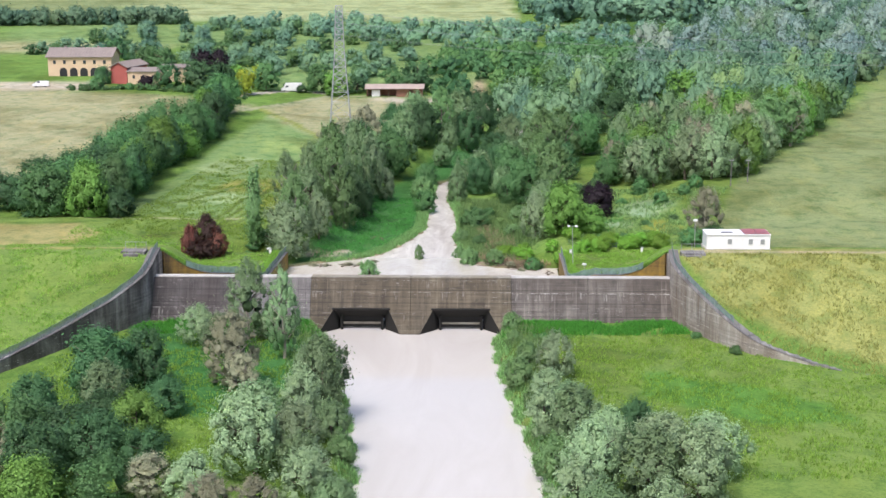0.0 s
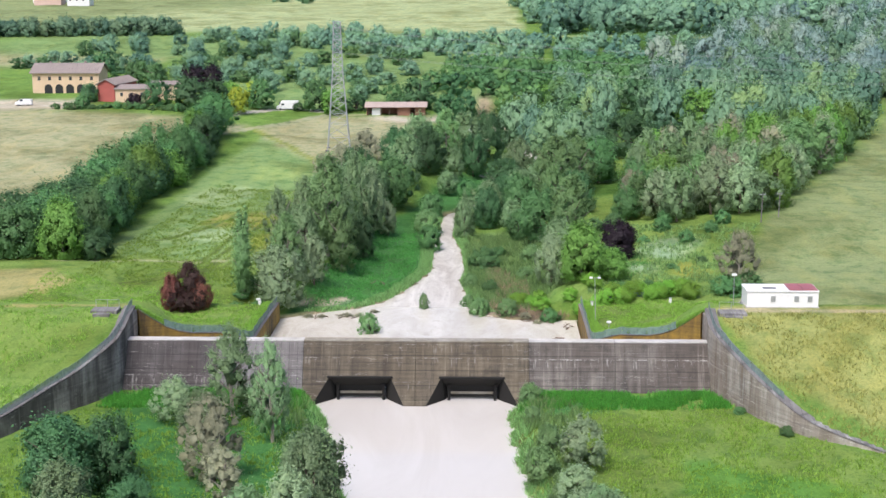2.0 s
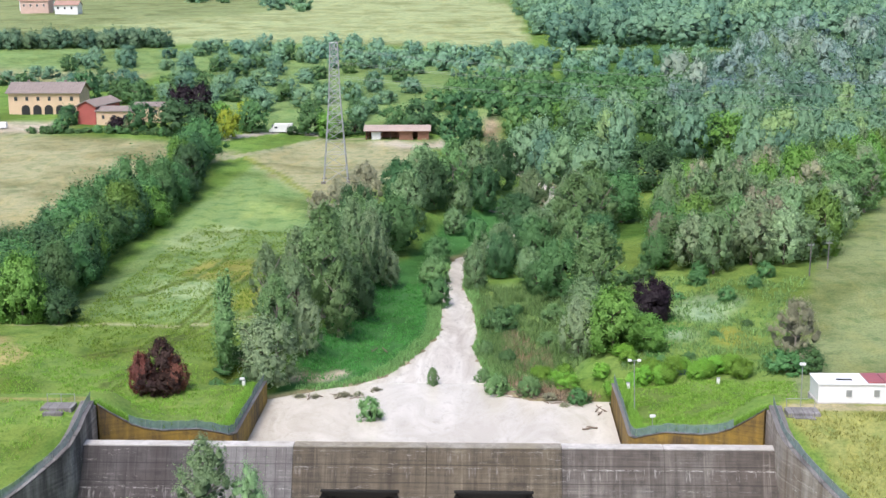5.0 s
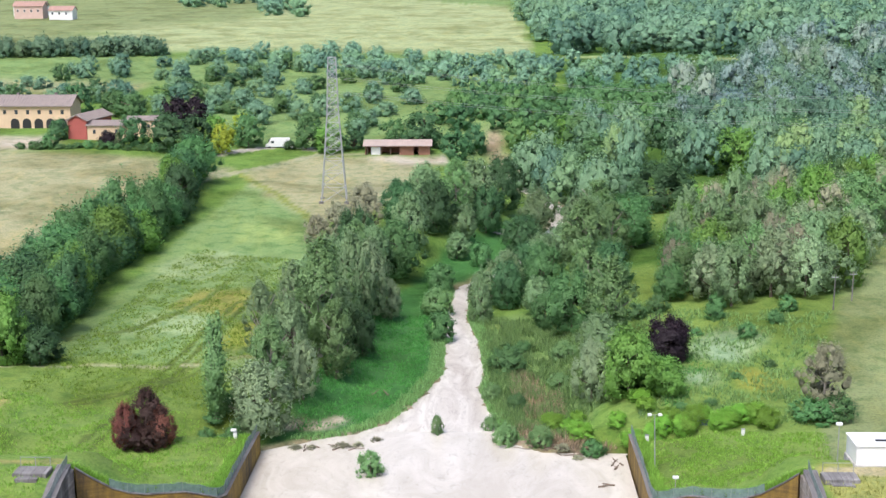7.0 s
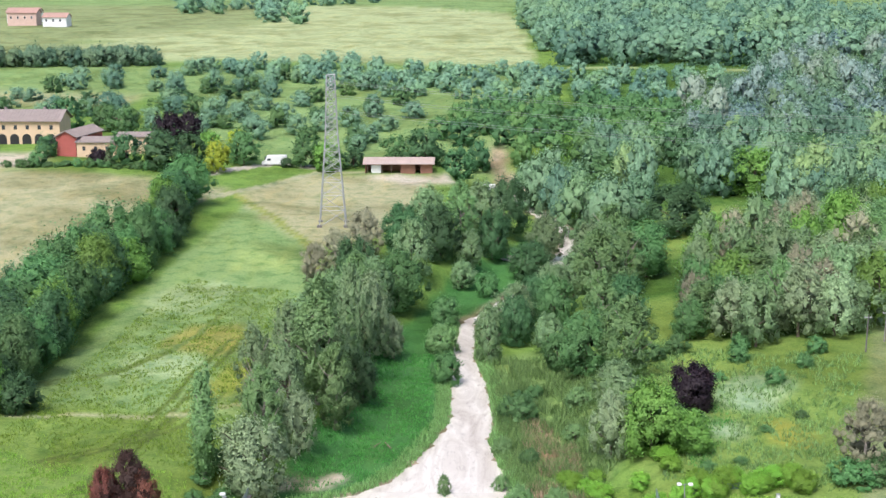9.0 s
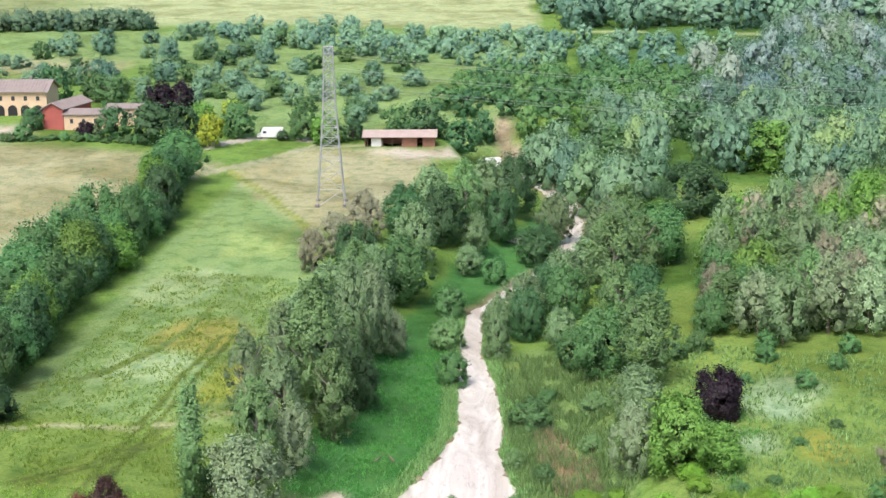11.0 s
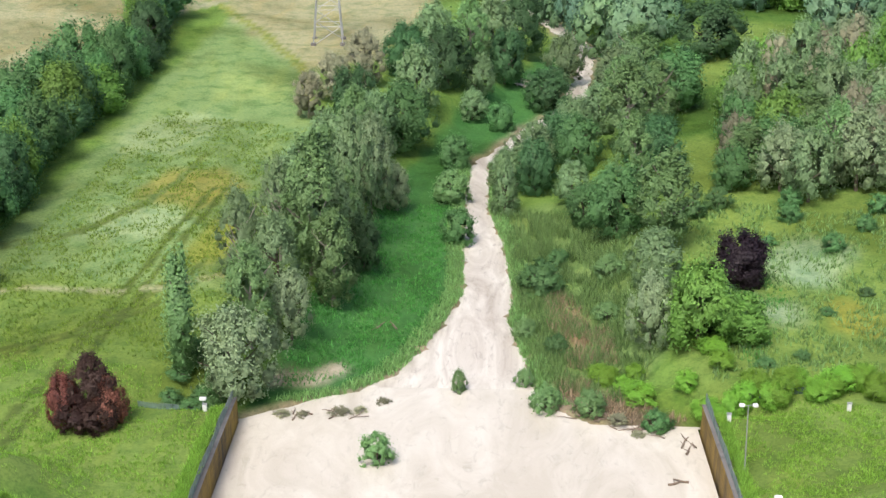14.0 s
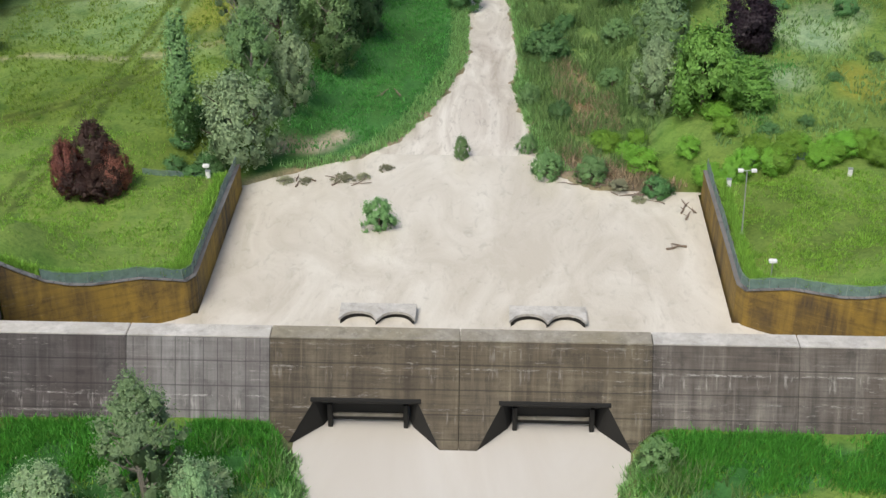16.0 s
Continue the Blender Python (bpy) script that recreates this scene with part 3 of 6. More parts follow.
water_strip("water_pool", [(y, -36.4 if y < 13 else -22.5 if y < 36 else -24, 36.4 if y < 13 else 22.3 if y < 36 else 24, -6.6) for y in (1.45, 7, 12.9, 13.1, 24, 33, 35.9, 36.1, 41, 46)], M_WATER, "pale brown silty flood water behind the dam")
water_strip("water_stream", [(float(y), float(along(BANK_L, y)) - 1.5, float(along(BANK_R, y)) + 1.5, float(water_level(y)) + 0.03 * min(1, (y - 44) / 4)) for y in np.arange(44, 262, 4)], M_STREAM, "fast muddy stream with pale ripples")
water_strip("water_channel", [(float(y), float(along(CHAN_L, y)) - 3, float(along(CHAN_R, y)) + 3, -7.3) for y in (-420, -300, -190, -120, -63, -50, -35, -17, -8, -4.5)] + [(-1.0, -13.6, 13.6, -7.3), (0.9, -13.6, 13.6, -7.22), (1.44, -13.6, 13.6, -6.75)], M_CALM, "smooth pale silty water below the dam gates")


# ---- the dam ----
BATTER, CREST, FOOT = 0.50, 1.5, -9.2
GATES = ((-10.65, -3.0, -12.75, -1.35), (3.2, 10.9, 1.4, 12.8))
SOFFIT = -4.15


def face_y(z):
    return z * BATTER


def wet_shade_faces(bm, faces):
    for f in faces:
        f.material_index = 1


def dam_panel(xa, xb, gate, mat, cap_mat, parent):
    """One cast bay of the dam: battered face, upright back, and a splayed gate where there is one."""
    bm = bmesh.new()

    def q(*pts):
        return bm.faces.new([bm.verts.new(p) for p in pts])
    top = -0.12
    b = CREST - 0.05
    if not gate:
        q((xa, face_y(top), top), (xa, face_y(FOOT), FOOT), (xb, face_y(FOOT), FOOT), (xb, face_y(top), top))
        q((xb, b, top), (xb, b, FOOT), (xa, b, FOOT), (xa, b, top))
    else:
        x0, x1, l0, l1 = gate
        lo_l, lo_r = x0 + (l0 - x0) * (FOOT - SOFFIT) / (-7.3 - SOFFIT), x1 + (l1 - x1) * (FOOT - SOFFIT) / (-7.3 - SOFFIT)
        i0, i1, iz, iy = x0 + 0.75, x1 - 0.75, SOFFIT - 1.75, -0.2
        f, s = FOOT, SOFFIT
        F = lambda x, z: (x, face_y(z), z)
        q(F(xa, top), F(xa, s), F(xb, s), F(xb, top))
        q(F(xa, s), F(xa, f), F(lo_l, f), F(x0, s))
        q(F(x1, s), F(lo_r, f), F(xb, f), F(xb, s))
        # splayed cheeks, sloping soffit, then the straight culvert, all with their shade painted black
        wet_shade_faces(bm, (
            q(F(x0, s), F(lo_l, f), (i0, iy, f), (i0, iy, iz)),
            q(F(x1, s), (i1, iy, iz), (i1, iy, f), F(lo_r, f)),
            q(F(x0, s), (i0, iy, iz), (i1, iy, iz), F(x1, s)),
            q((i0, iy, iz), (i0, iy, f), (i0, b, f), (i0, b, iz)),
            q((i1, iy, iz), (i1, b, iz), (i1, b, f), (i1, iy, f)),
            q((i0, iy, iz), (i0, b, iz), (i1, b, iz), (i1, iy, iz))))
        q((xb, b, top), (xb, b, iz), (xa, b, iz), (xa, b, top))
        q((xa, b, iz), (i0, b, iz), (i0, b, f), (xa, b, f))
        q((i1, b, iz), (xb, b, iz), (xb, b, f), (i1, b, f))
    q((xa, face_y(top), top), (xb, face_y(top), top), (xb, b, top), (xa, b, top))
    q((xa, face_y(top), top), (xa, b, top), (xa, b, FOOT), (xa, face_y(FOOT), FOOT))
    q((xb, face_y(top), top), (xb, face_y(FOOT), FOOT), (xb, b, FOOT), (xb, b, top))
    bmesh.ops.remove_doubles(bm, verts=bm.verts, dist=0.001)
    p = part("panel", bm, [mat, M_WET_SHADE], parent)
    part("cap", box((xa + 0.01, -0.04, top + 0.002), (xb - 0.01, CREST + 0.06, 0.0), 0.04), cap_mat, p)
    return p


dam = thing("dam", pose(0, 0, 0), "stained concrete flood dam with two culvert gates", "dam")
JOINTS = (-36.3, -24.6, -13.95, 0.04, 14.1, 24.7, 36.3)
for k, (xa, xb) in enumerate(zip(JOINTS, JOINTS[1:])):
    gate = GATES[k - 2] if k in (2, 3) else None
    tone = (M_CONC_DARK, M_CONC_PALE, M_CONC_MID, M_CONC_MID, M_CONC, M_CONC)[k]
    dam_panel(xa + 0.02, xb - 0.02, gate, tone, M_CAP_MID if gate else M_CAP, dam)
for x0, x1, l0, l1 in GATES:
    # projecting lintel, jamb posts, a cross beam; an added black leaf darkens the culvert
    part("lintel", box((x0 - 0.25, face_y(SOFFIT) - 0.22, SOFFIT - 0.02), (x1 + 0.25, face_y(SOFFIT) + 0.5, SOFFIT + 0.2), 0.03), M_WET_SHADE, dam, "dark overhanging gate lintel")
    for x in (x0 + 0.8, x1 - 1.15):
        part("jamb", box((x, -1.15, FOOT), (x + 0.35, -0.7, SOFFIT - 1.05), 0.03), M_WET_SHADE, dam, "gate jamb in the recess's painted black")
    part("darkening_leaf", box((x0 + 0.9, -0.62, -6.98), (x1 - 0.9, -0.5, SOFFIT - 0.1), 0.02), M_WET_SHADE, dam, "black leaf added to darken the gate inside")
    part("beam", box((x0 + 1.2, -0.80, -6.55), (x1 - 1.2, -0.64, -6.25), 0.03), M_CAP_MID, dam, "pale cross beam in the gate")
    part("sill", box((x0 + 1.15, -0.3, -7.6), (x1 - 1.15, 0.1, -7.12), 0.05), M_CAP, dam, "wet gate sill with white water")


# ---- side walls and fences ----
def wall_strip(name, rows, thick, foot, mat, label, side):
    """A wall along (x, y, top) rows, its face on the line and its thickness to the given side; a cap goes on top."""
    n = len(rows)
    normals = []
    for k in range(n):
        a, b = rows[max(0, k - 1)], rows[min(n - 1, k + 1)]
        d = Vector((b[0] - a[0], b[1] - a[1])).normalized()
        normals.append(Vector((-d.y, d.x)) * side)

    def strip(lift, z_low, out_face, out_back):
        bm = bmesh.new()
        rings = []
        for (x, y, z), nn in zip(rows, normals):
            fx, fy = x - nn.x * out_face, y - nn.y * out_face
            bx, by = x + nn.x * (thick + out_back), y + nn.y * (thick + out_back)
            zl = z_low if z_low is not None else z
            rings.append([bm.verts.new(p) for p in ((fx, fy, zl), (fx, fy, z + lift), (bx, by, z + lift), (bx, by, zl))])
        for a, b in zip(rings, rings[1:]):
            for i in range(4):
                bm.faces.new((a[i], a[(i + 1) % 4], b[(i + 1) % 4], b[i]))
        bm.faces.new(rings[0])
        bm.faces.new(rings[-1][::-1])
        bmesh.ops.recalc_face_normals(bm, faces=bm.faces)
        return bm
    w = part(name, strip(-0.12, foot, 0.0, 0.0), mat, None)
    tagged(w, label, "wall", kind="structure")
    part("coping", strip(0.03, None, 0.02, 0.02), M_CONC_PALE, w, "grey worn coping")
    return w


def refine(rows, gap):
    """The rows with points added, no further apart than gap, along a smooth curve."""
    out = []
    pts = [Vector(r) for r in rows]
    for k in range(len(pts) - 1):
        p0, p1, p2, p3 = pts[max(0, k - 1)], pts[k], pts[k + 1], pts[min(len(pts) - 1, k + 2)]
        n = max(1, int((p2 - p1).length / gap))
        for i in range(n):
            u = i / n
            out.append(0.5 * ((2 * p1) + (p2 - p0) * u + (2 * p0 - 5 * p1 + 4 * p2 - p3) * u * u + (3 * p1 - 3 * p2 + p3 - p0) * u ** 3))
    out.append(pts[-1])
    return [tuple(p) for p in out]


def fence(rows, label, high=1.05, gap=2.2):
    """Posts, a top wire and netting along a wall's top."""
    f = thing("fence", pose(0, 0, 0), label, "fence", "fences on the dam walls")
    pts = refine(rows, gap)
    rnd = random.Random(len(pts))
    tops = []
    for x, y, z in pts:
        lean = Vector((rnd.uniform(-0.08, 0.08), rnd.uniform(-0.08, 0.08), high + rnd.uniform(-0.08, 0.08)))
        tops.append(Vector((x, y, z)) + lean)
        part("post", bar((x, y, z - 0.1), tops[-1], 0.04), M_POST, f)
    for (p, a), (q, b) in zip(zip(pts, tops), zip(pts[1:], tops[1:])):
        vs, fs = [], []
        for k in range(5):
            u = k / 4
            sag = 0.12 * math.sin(math.pi * u)
            lo, hi = Vector(p).lerp(Vector(q), u), a.lerp(b, u)
            side = Vector((0, 0.05 * math.sin(math.pi * u), 0))
            vs += [lo + Vector((0, 0, 0.03)), (lo + hi) / 2 + side, hi - Vector((0, 0, sag))]
        for k in range(4):
            for j in range(2):
                i = k * 3 + j
                fs.append((i, i + 3, i + 4, i + 1))
        mesh_part("netting", mesh_from("netting", vs, fs, M_NET, True), f)
        part("wire", bar(a - Vector((0, 0, 0.03)), b - Vector((0, 0, 0.03)), 0.018, sides=5), M_POST, f)
    return f


wing_r, wing_l = refine(WING_R, 2.0), refine(WING_L, 2.0)
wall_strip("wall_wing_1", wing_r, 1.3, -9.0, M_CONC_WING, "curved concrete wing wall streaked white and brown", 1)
wall_strip("wall_wing_2", wing_l, 1.3, -9.0, M_CONC_WING_DARK, "curved darker concrete wing wall with pale blotches", -1)
SIDE_TOP = ((23.0, 36.0, -3.9), (23.0, 30.0, -3.7), (23.0, 20.0, -3.5), (23.0, 14.2, -3.45), (23.5, 12.9, -3.3), (26.7, 11.1, -2.0), (30.3, 9.3, -1.6), (33.4, 7.8, -0.4), (36.6, 6.1, 2.4))
for n, sgn in ((1, 1), (2, -1)):
    rows = refine([(sgn * (x - 0.45), y - 0.1, z) for x, y, z in SIDE_TOP], 1.6)
    wall_strip("wall_side_%d" % n, rows, 0.75, -9.0, M_CONC_OCHRE, "basin side wall with ochre algae stains", sgn)
    fence([(x + sgn * 0.35, y + 0.25, z + 0.02) for x, y, z in rows[:-2]], "sagging grey-green mesh fence on the basin wall")
    fence([(sgn * (22.9 + k * 3.2), 36.4 + k * 0.1, ground_at(sgn * (23.1 + k * 3.2), 36.6)) for k in range(4)], "low mesh fence across the grass", 0.9)
fence([(x + 0.5, y, z + 0.02) for x, y, z in wing_r[:-8]], "grey mesh fence along the curved wing wall", 0.95)
fence([(x - 0.4, y, z + 0.02) for x, y, z in wing_l[:-3]], "grey mesh fence along the curved wing wall", 0.95)
# end wall that closes the dam against each bank
for n, sgn in ((1, 1), (2, -1)):
    tagged(part("wall_abutment_%d" % n, box((min(sgn * 36.4, sgn * 37.4), 1.6, -9), (max(sgn * 36.4, sgn * 37.4), 6.3, 2.3), 0.05), M_CONC_WING), "stepped concrete abutment at the dam's end", "wall", kind="structure")


def inlet(x0, x1):
    """An intake hood in the pool: straight back, two scalloped bays in front."""
    t = thing("intake_hood", pose(0, 0, 0), "concrete intake hood with two scalloped bays, awash", "intake hood", "intake hoods in the pool")
    poly = [(x0, 14.2), (x0, 11.8)]
    half = (x1 - x0) / 2
    for bay in range(2):
        c = x0 + half * (bay + 0.5)
        for k in range(1, 12):
            a = math.pi * k / 12
            poly.append((c - math.cos(a) * half * 0.44, 11.8 + math.sin(a) * 1.15))
        if bay == 0:
            poly.append((x0 + half, 11.7))
    poly += [(x1, 11.8), (x1, 14.2)]
    part("slab", prism(poly[::-1], -6.2, -5.95), M_CAP, t, "pale concrete hood slab")
    # black wall stands for the shaded void under the slab
    part("wall", prism([(x + (0.12 if x < (x0 + x1) / 2 else -0.12), y + 0.15) for x, y in poly[::-1]], -8.4, -6.202), M_WET_SHADE, t)
    return t


inlet(-10.4, -4.0)
inlet(3.8, 10.2)


# ---- trees ----
def crown_heads(rng, w, h, low, shape, lobes=1.0):
    """The boughs of a crown: centre, radius, half height and how far each tapers to its tip."""
    heads, deep = [], h - low
    if shape == "column":
        for k in range(22):
            u = (k + 0.5) / 22
            r = w * 0.24 * (0.45 + 0.75 * math.sin(math.pi * min(1, 0.16 + u * 0.82)))
            a = k * 2.4
            heads.append((math.cos(a) * 0.17 * w, math.sin(a) * 0.17 * w, low + deep * (0.04 + 0.88 * u), r, deep * 0.10, 0.6))
    elif shape == "cone":
        for k in range(24):
            u = (k + 0.3) / 24
            a, r = k * 2.4, w * 0.30 * (1 - u) ** 0.8
            heads.append((math.cos(a) * r, math.sin(a) * r, low + deep * (0.06 + 0.84 * u), 0.13 * w * (1.2 - u), deep * 0.10, 0.6))
    else:
        # boughs over a lopsided envelope: a fan is broad low down and narrows upwards
        fan = shape == "fan"
        lop = rng.normal(size=2) * 0.14
        waves = rng.uniform(0, 6.28, 4)
        n = int((74 if fan else 54) * lobes)
        big = lobes ** -0.45
        for k in range(n):
            a = k * 2.39996 + rng.normal() * 0.35
            u = ((k + 0.5) / n) ** (0.9 if fan else 1.0)
            if fan:
                prof = (0.74 + 0.74 * u) if u < 0.35 else max(0.22, 1 - ((u - 0.35) / 0.65) ** 2.8 * 0.85)
            else:
                prof = math.sqrt(max(0.02, 1 - (2 * (0.10 + 0.88 * u) - 1) ** 2))
            bulge = 1 + 0.16 * math.sin(3 * a + waves[0] + 2 * u) + 0.13 * math.sin(2 * a + 7 * u + waves[1]) + math.cos(a) * lop[0] + math.sin(a) * lop[1]
            reach = 0.43 * w * prof * bulge * rng.uniform(0.66, 1.0)
            r = w * big * (rng.uniform(0.06, 0.105) if fan else rng.uniform(0.08, 0.145))
            half = r * rng.uniform(1.0, 1.35) if fan else r * min(1.2, max(0.7, h / w))
            zc = low + deep * (0.04 + 0.88 * u) + rng.normal() * 0.035 * deep
            heads.append((math.cos(a) * reach, math.sin(a) * reach, max(zc, low + half * 0.4), r, half, 0.3 if fan else 0.2))
        for k in range(4):
            heads.append((rng.normal() * 0.08 * w, rng.normal() * 0.08 * w, low + deep * (0.22 + 0.16 * k), w * 0.2, deep * 0.15, 0.3))
    return heads


PHI = (1 + 5 ** 0.5) / 2
ICO = np.array([(-1, PHI, 0), (1, PHI, 0), (-1, -PHI, 0), (1, -PHI, 0), (0, -1, PHI), (0, 1, PHI), (0, -1, -PHI), (0, 1, -PHI), (PHI, 0, -1), (PHI, 0, 1), (-PHI, 0, -1), (-PHI, 0, 1)]) / math.sqrt(1 + PHI * PHI)
ICO_FACES = np.array([(a, b, c) for a, b, c in itertools.permutations(range(12), 3) if a < b and a < c and max(np.linalg.norm(ICO[p] - ICO[q]) for p, q in ((a, b), (b, c), (a, c))) < 1.06 and np.dot(np.cross(ICO[b] - ICO[a], ICO[c] - ICO[a]), ICO[a]) > 0])


def crown_array(rng, w, h, low, count, leaf, shape, lobes=1.0):
    """Leaf triangles on the boughs of a crown w wide and h high that starts at low, and the soft normal of each."""
    heads = np.array(crown_heads(rng, w, h, low, shape, lobes))
    deep = h - low
    weight = heads[:, 3] * heads[:, 4]
    pick = rng.choice(len(heads), size=count, p=weight / weight.sum())
    H = heads[pick]
    mid = np.array([0, 0, low + deep * 0.42])
    span = np.array([w, w, deep]) * 0.5
    d = rng.normal(size=(count, 3))
    d /= np.linalg.norm(d, axis=1)[:, None]
    away = (H[:, :3] - mid) / span
    away /= np.linalg.norm(away, axis=1)[:, None] + 1e-6
    turned = (d * away).sum(1) < -0.25
    d[turned] *= -1
    # sprays: the surface of a bough is gathered in small tufts
    tuft = np.sin(d[:, 0] * 9 + H[:, 0] * 5) * np.sin(d[:, 1] * 9 + H[:, 1] * 5) * np.sin(d[:, 2] * 7 + H[:, 2] * 3)
    rr = 0.80 + 0.25 * tuft + 0.18 * rng.normal(size=count) + 0.34 * rng.exponential(1.0, size=count)
    core = rng.random(count) < 0.16
    rr[core] *= 0.45
    thin = 1 - H[:, 5] * np.clip(d[:, 2], 0, 1)
    pts = H[:, :3] + d * np.stack([H[:, 3] * thin, H[:, 3] * thin, H[:, 4]], 1) * rr[:, None]
    pts[:, 2] = np.maximum(pts[:, 2], low + 0.02 * h)
    out = (pts - mid) / span
    out /= np.linalg.norm(out, axis=1)[:, None] + 1e-6
    soft = d * 0.30 + out * 0.66 + np.array([0, 0, 0.30]) + rng.normal(size=(count, 3)) * 0.22
    soft /= np.linalg.norm(soft, axis=1)[:, None]
    nrm = soft + rng.normal(size=(count, 3)) * 0.42
    nrm /= np.linalg.norm(nrm, axis=1)[:, None]
    t = np.cross(nrm, rng.normal(size=(count, 3)))
    if shape in ("fan", "column", "cone"):
        t = t * 0.6 + np.array([0, 0, 0.8])
        t -= nrm * (t * nrm).sum(1)[:, None]
    t /= np.linalg.norm(t, axis=1)[:, None] + 1e-9
    b = np.cross(nrm, t)
    s = (leaf * np.where(core, 1.7, 1.0) * (0.6 + 0.8 * rng.random(count)))[:, None]
    tri = np.stack([pts - t * s - b * s * 0.5, pts + t * s * 1.1, pts - t * s * 0.4 + b * s * 0.75], 1).reshape(-1, 3)
    # the dense inner growth of each bough, ragged, below its outer leaves
    dirs = np.repeat(ICO[None], len(heads), axis=0) + rng.normal(size=(len(heads), 12, 3)) * 0.16
    mass = heads[:, None, :3] + dirs * np.stack([heads[:, 3], heads[:, 3], heads[:, 4]], 1)[:, None] * 0.66
    mass[:, :, 2] = np.maximum(mass[:, :, 2] - 0.03 * deep, low)
    far = (mass - mid) / span
    far /= np.linalg.norm(far, axis=2)[:, :, None] + 1e-6
    round_off = dirs * 0.28 + far * 0.66 + np.array([0, 0, 0.25])
    round_off /= np.linalg.norm(round_off, axis=2)[:, :, None]
    inner, inner_soft = mass[:, ICO_FACES.ravel()].reshape(-1, 3), round_off[:, ICO_FACES.ravel()].reshape(-1, 3)
    return np.concatenate([tri, inner]), np.concatenate([np.repeat(soft, 3, axis=0), inner_soft])


def crown_mesh(name, tri, soft, mat, tone=None):
    """Leaf triangles as one mesh; soft normals round off the light on the boughs; tone tells tree from tree."""
    me = quads_mesh(name, tri, mat, 3)
    me.polygons.foreach_set("use_smooth", np.ones(len(me.polygons), dtype=bool))
    at = me.attributes.new("custom_normal", "FLOAT_VECTOR", "POINT")
    at.data.foreach_set("vector", np.asarray(soft, dtype=np.float32).ravel())
    if tone is not None:
        at = me.attributes.new("tone", "FLOAT", "POINT")
        at.data.foreach_set("value", np.asarray(tone, dtype=np.float32))
    me.update()
    return me


def trunk_bm(rng, h, w, low, r, limbs):
    bm = bmesh.new()
    x = y = 0.0
    pts = [Vector((0, 0, -0.4))]
    for k in range(1, 5):
        x += rng.uniform(-0.03, 0.03) * h
        y += rng.uniform(-0.03, 0.03) * h
        pts.append(Vector((x, y, h * 0.2 * k)))
    for k in range(4):
        add_bar(bm, pts[k], pts[k + 1], r * (1 - 0.22 * k), r * (1 - 0.22 * (k + 1)), 6)
    for k in range(limbs):
        u = rng.uniform(0.25, 0.8)
        p = pts[0].lerp(pts[4], u)
        a = rng.uniform(0, 2 * math.pi)
        q = p + Vector((math.cos(a) * w * 0.36, math.sin(a) * w * 0.36, h * rng.uniform(0.1, 0.26)))
        m = p.lerp(q, 0.5) + Vector((0, 0, -0.02 * h))
        add_bar(bm, p, m, r * 0.4, r * 0.28, 5)
        add_bar(bm, m, q, r * 0.28, r * 0.08, 5)
    return bm


# name: leaves, bark, crown shape, unit width and height, crown base, clumps, leaves a clump, leaf size, limbs
KINDS = {
    "willow": (L_SILVER, M_BARK, "fan", 8, 10, 0.8, 120, 42, 0.20, 7),
    "willow_small": (L_SILVER, M_BARK, "fan", 5, 6, 0.3, 80, 40, 0.15, 6),
    "grey_willow": (L_GREY, M_BARK, "fan", 7, 9, 0.6, 110, 42, 0.19, 7),
    "poplar": (L_POPLAR, M_BARK_PALE, "fan", 7.5, 16, 0.6, 140, 42, 0.22, 9),
    "slim_poplar": (L_POPLAR, M_BARK_PALE, "column", 3.2, 14, 0.8, 90, 38, 0.18, 8),
    "broadleaf": (L_GREEN, M_BARK, "round", 8, 9, 0.7, 130, 42, 0.21, 7),
    "dark_tree": (L_DARK, M_BARK, "round", 8, 9, 0.4, 130, 42, 0.21, 7),
    "fresh_tree": (L_BRIGHT, M_BARK, "round", 7.5, 8, 0.3, 125, 42, 0.24, 4),
    "sparse_tree": (L_GREY, M_BARK_PALE, "fan", 8, 15, 1.4, 130, 36, 0.17, 16),
    "bare_tree": (L_DRY, M_BARK_PALE, "fan", 7, 10, 0.4, 110, 40, 0.13, 14),
    "plum_tree": (L_PURPLE, M_BARK, "round", 6.2, 5.6, 0.1, 210, 46, 0.19, 3),
    "copper_tree": (L_RED, M_BARK, "fan", 7, 7, 0.1, 140, 40, 0.17, 9),
    "maroon_tree": (L_MAROON, M_BARK, "fan", 6, 8, 0.2, 120, 40, 0.17, 8),
    "yellow_tree": (L_YELLOW, M_BARK, "round", 7, 8, 0.6, 90, 40, 0.22, 6),
    "cone_tree": (L_GREY, M_BARK, "cone", 5.2, 9, 0.2, 90, 40, 0.18, 6),
    "orchard_tree": (L_HAZE, M_BARK, "round", 7, 6, 0.3, 90, 36, 0.26, 4),
    "bramble": (L_BRAMBLE, M_BARK, "round", 7.5, 8, 0.2, 110, 42, 0.24, 4),
    "shrub": (L_GREEN, M_BARK, "round", 4.5, 3.4, 0.0, 60, 40, 0.15, 5),
    "grey_shrub": (L_POPLAR, M_BARK, "fan", 4, 3.6, 0.0, 55, 40, 0.13, 6),
}
